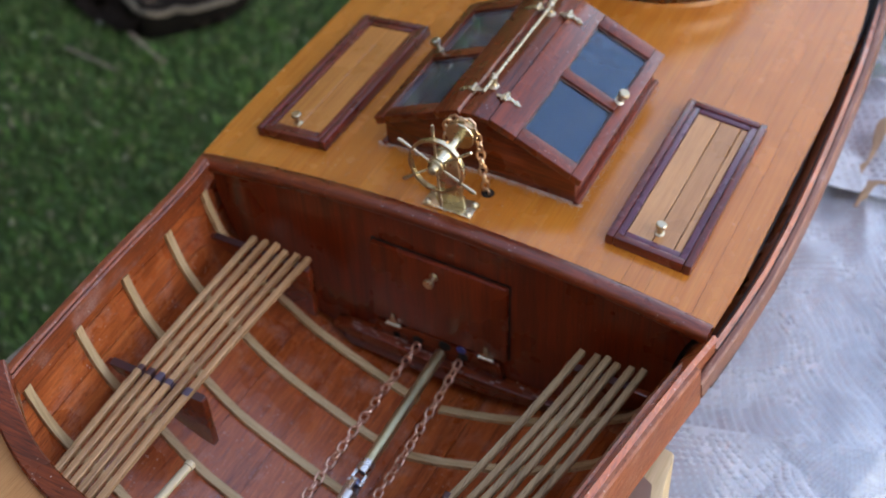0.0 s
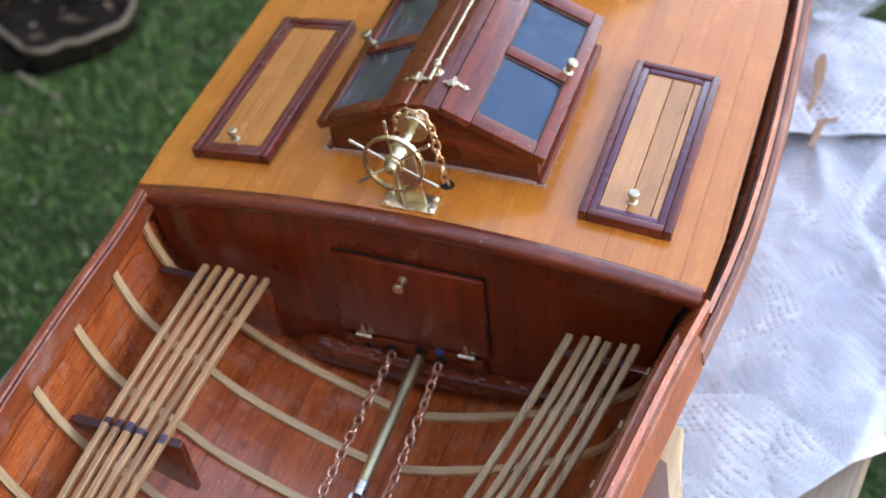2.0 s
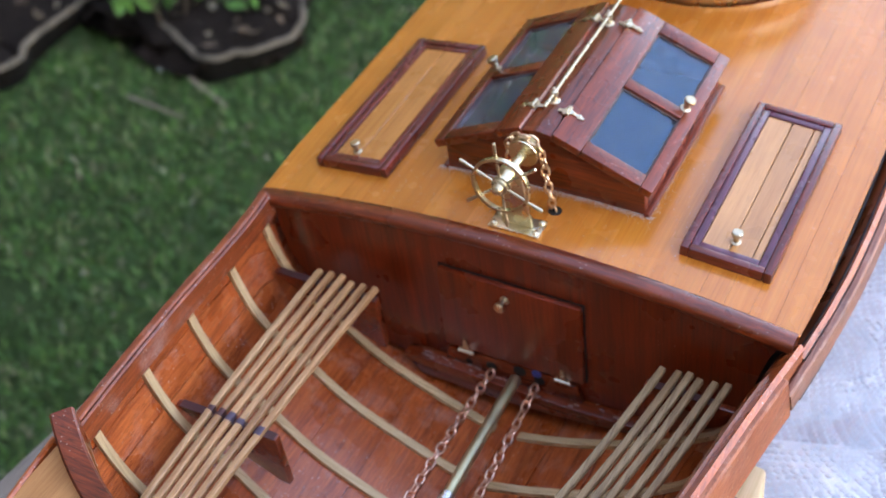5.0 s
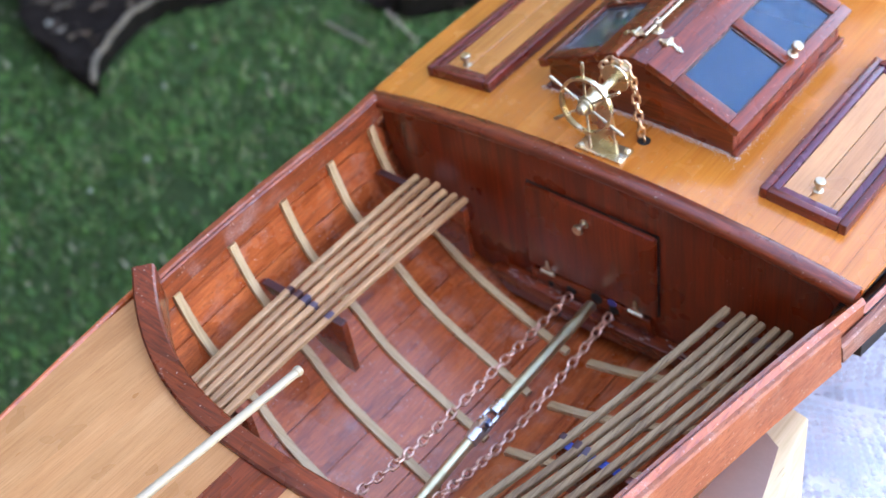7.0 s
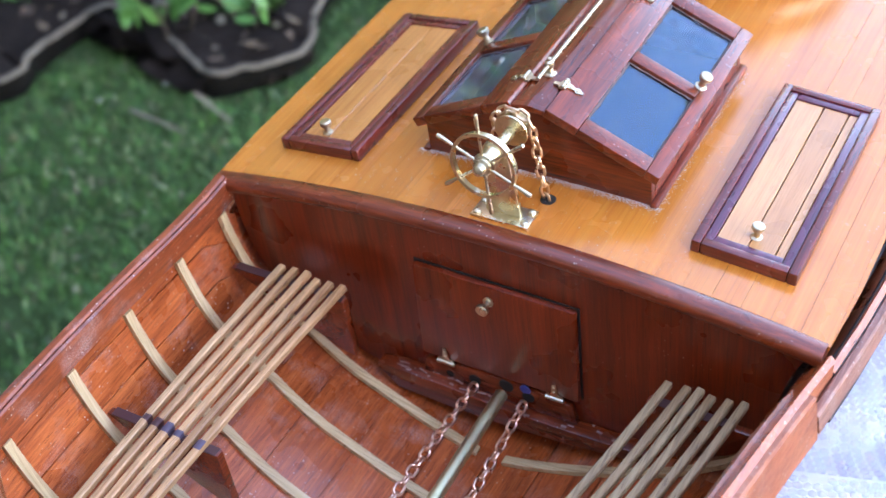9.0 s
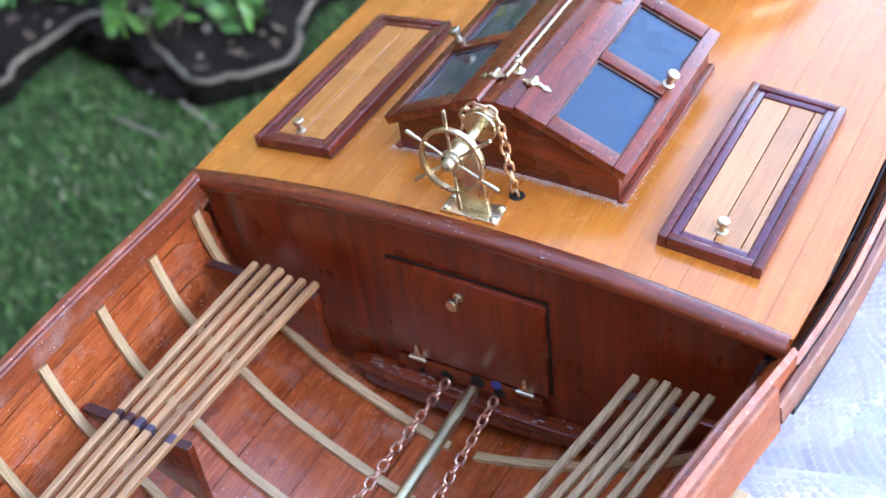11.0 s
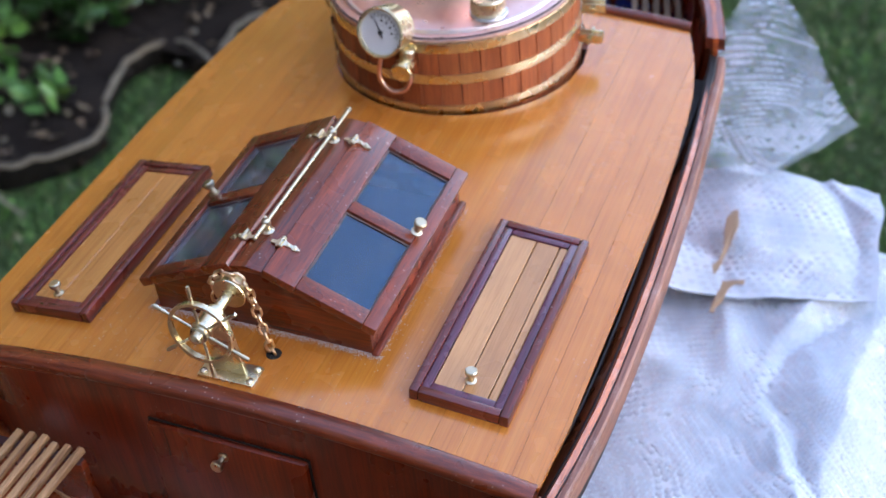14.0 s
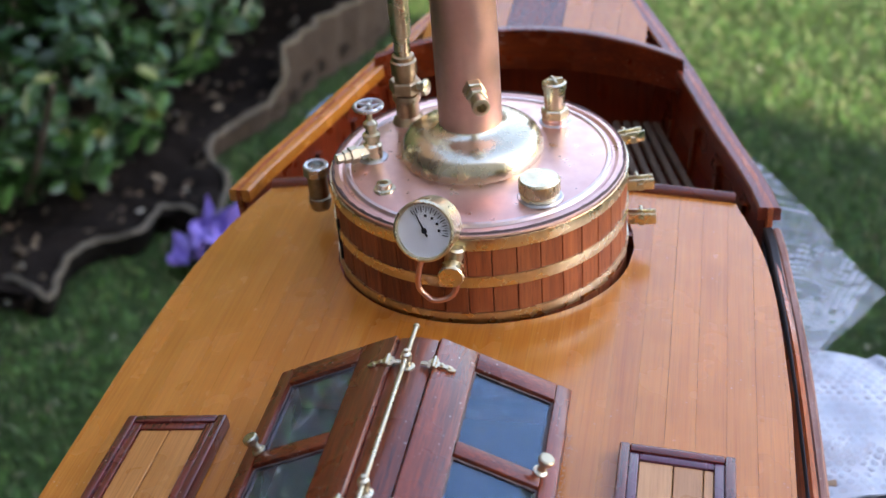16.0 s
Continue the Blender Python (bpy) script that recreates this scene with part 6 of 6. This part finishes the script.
def shrub(label, centres, leaves, seed, leaf=None):
    """Stems from the soil and many single leaves in uneven clumps."""
    t = thing("garden_shrub", label, "shrub", (0, 0, GROUND))
    r = np.random.RandomState(seed)
    bark = plain("bark", (0.07, 0.05, 0.035), 0.9, 0.5, 60.0)
    for (x, y, z, R) in centres:
        base = Vector((x - 0.1 + r.uniform(-0.08, 0.08), y + r.uniform(-0.08, 0.08), 0.03))
        for _ in range(4):
            tip = Vector((x, y, z - GROUND)) + Vector(r.normal(0, R * 0.5, 3))
            mid = (base + tip) / 2 + Vector(r.normal(0, 0.04, 3))
            line = spline([base, mid, tip], 8)
            bm = bmesh.new()
            tube(bm, line, 0.006 * r.uniform(0.5, 1.2), 5)
            part("stem", bm, bark, t)
    verts, faces = [], []
    for (x, y, z, R) in centres:
        for _ in range(int(leaves * R * R / 0.09)):
            d = Vector(r.normal(0, 1, 3)).normalized() * R * r.uniform(0.35, 1.05) ** 0.6
            d.z *= 0.8
            if noise.noise((Vector((x, y, z)) + d) * 11) < -0.12:
                continue
            p = Vector((x, y, z - GROUND)) + d
            if p.z < 0.04:
                continue
            out = (d.normalized() + Vector(r.normal(0, 0.55, 3)) + Vector((0, 0, 0.5))).normalized()
            along = out.orthogonal().normalized()
            along = (Matrix.Rotation(r.uniform(0, 6.28), 3, out) @ along).normalized()
            side = out.cross(along)
            l, w = r.uniform(0.015, 0.031), r.uniform(0.009, 0.016)
            k = len(verts)
            for a, b, c in ((-1, 0, 0), (-0.35, 0.85, 0.12), (0.35, 0.8, 0.1), (1, 0, -0.1), (0.35, -0.8, 0.1), (-0.35, -0.85, 0.12), (0.0, 0.0, -0.03)):
                verts.append(tuple(p + along * (a * l) + side * (b * w) + out * (c * l)))
            faces += [(k, k + 6, k + 1), (k + 1, k + 6, k + 2), (k + 2, k + 6, k + 3), (k + 3, k + 6, k + 4), (k + 4, k + 6, k + 5), (k + 5, k + 6, k)]
    crown = new("crown", raw_mesh("crown", verts, faces, leaf or LEAF))
    crown.parent = t
    return t


shrub("broad-leaved evergreen shrub behind the wavy edging", [(-1.32, 1.55, -0.72, 0.22), (-1.12, 1.80, -0.66, 0.24), (-1.42, 1.95, -0.55, 0.30), (-1.05, 2.15, -0.58, 0.27), (-1.30, 2.45, -0.42, 0.34), (-0.90, 2.55, -0.52, 0.27), (-1.65, 2.30, -0.45, 0.34), (-1.7, 1.75, -0.62, 0.28), (-0.75, 2.95, -0.45, 0.32), (-1.2, 2.95, -0.3, 0.38), (-1.75, 2.85, -0.3, 0.40)], 1900, 31)
shrub("low leafy seedlings in the dark bed soil", [(-1.62, 1.22, -0.84, 0.10), (-1.50, 1.36, -0.82, 0.12), (-1.85, 1.1, -0.82, 0.14), (-1.39, 1.13, -0.80, 0.07), (-1.30, 1.16, -0.79, 0.08), (-1.22, 1.20, -0.81, 0.06)], 1100, 32, SPRIG)

shrub("tall dark hedge along the far side of the bed", [(-2.5, 0.6, -0.2, 0.55), (-2.6, 1.4, 0.0, 0.6), (-2.5, 2.2, 0.1, 0.6), (-2.3, 3.0, 0.1, 0.62), (-1.9, 3.7, 0.0, 0.62), (-2.6, -0.2, -0.1, 0.55), (-1.2, 4.0, 0.05, 0.6), (-2.7, 1.2, 0.85, 0.65), (-2.5, 2.2, 1.0, 0.7), (-2.1, 3.2, 1.0, 0.72), (-1.5, 4.0, 1.0, 0.72), (-2.9, 2.0, 1.8, 0.7), (-2.5, 3.1, 1.9, 0.75), (-1.9, 4.1, 1.9, 0.75)], 650, 33)

# purple cloth and pale plastic left at the edging
def crumple(name, label, at, size, seed, material, category):
    r = Vector(np.random.RandomState(seed).uniform(-30, 30, 3))
    bm = bmesh.new()
    grid = []
    for i in range(25):
        row = []
        for j in range(25):
            u, v = i / 24 - 0.5, j / 24 - 0.5
            q = Vector((u, v, 0))
            wob = noise.noise(q * 4 + r) + 0.5 * noise.noise(q * 9 - r)
            row.append(Vector((at[0] + size[0] * (u + 0.18 * noise.noise(q * 5 - r)), at[1] + size[1] * (v + 0.18 * noise.noise(q * 5 + r * 2)), at[2] + size[2] * abs(wob))))
        grid.append(row)
    sheet(bm, grid, 0.002)
    solo(name, bm, material, label, category)


crumple("blue_cloth", "crumpled bright blue cloth lying low in the forward cockpit", (0.045, 0.522, -0.112), (0.050, 0.030, 0.045), 47, BLUE_PAINT, "cloth")
crumple("purple_cloth", "crumpled purple plastic glove-like cloth on the lawn", (-0.725, 1.63, GROUND + 0.03), (0.155, 0.165, 0.11), 41, plain("purple_plastic", (0.21, 0.15, 0.50), 0.45, 0.75, 40.0), "cloth")
crumple("plastic_bag", "pale blue plastic bag lying beside the edging", (-0.625, 2.02, GROUND + 0.06), (0.10, 0.12, 0.07), 43, plain("blue_plastic", (0.22, 0.36, 0.60), 0.35, 0.8, 30.0), "bag")
for a, b in (((-1.30, 0.92, GROUND + 0.012), (-1.16, 0.90, GROUND + 0.016)), ((-1.20, 0.985, GROUND + 0.03), (-1.10, 0.955, GROUND + 0.012))):
    bm = bmesh.new()
    rod(bm, a, b, 0.0032, 7, 0.002)
    solo("dry_stick", bm, plain("dry_stick", (0.24, 0.20, 0.15), 0.9), "short pale dry stick by the edging", "stick", "dry sticks")

# pale sanding dust gathered along the foot of the skylight
verts, faces = [], []
rd = np.random.RandomState(77)
for k in range(3200):
    if k % 5:
        x, y = SKY_AT.x + rd.uniform(-0.062, 0.062), SKY_AT.y + SY0 - 0.0003 - abs(rd.normal(0, 0.0016))
    elif k % 2:
        x, y = SKY_AT.x + SW + 0.0032 + abs(rd.normal(0, 0.0012)), SKY_AT.y + rd.uniform(SY0, SY1)
    else:
        x, y = SKY_AT.x + rd.uniform(-0.085, 0.085), rd.uniform(0.006, 0.055)
    if (abs(x - 0.0014) < 0.016 and y < 0.022) or y < 0.009:
        continue
    z, r, a, b = deck_z(x, y) + 0.0004, rd.uniform(0.00012, 0.00032), rd.uniform(0, 6.28), len(verts)
    verts += [(x + r * math.cos(a + q * 1.5708), y + r * math.sin(a + q * 1.5708), z + rd.uniform(0, 0.0002)) for q in range(4)]
    faces.append((b, b + 1, b + 2, b + 3))
tagged(new("sanding_dust", raw_mesh("sanding_dust", verts, faces, plain("pale_dust", (0.62, 0.52, 0.45), 0.9))), "pale sanding dust on the deck round the skylight", "dust", kind="stuff")
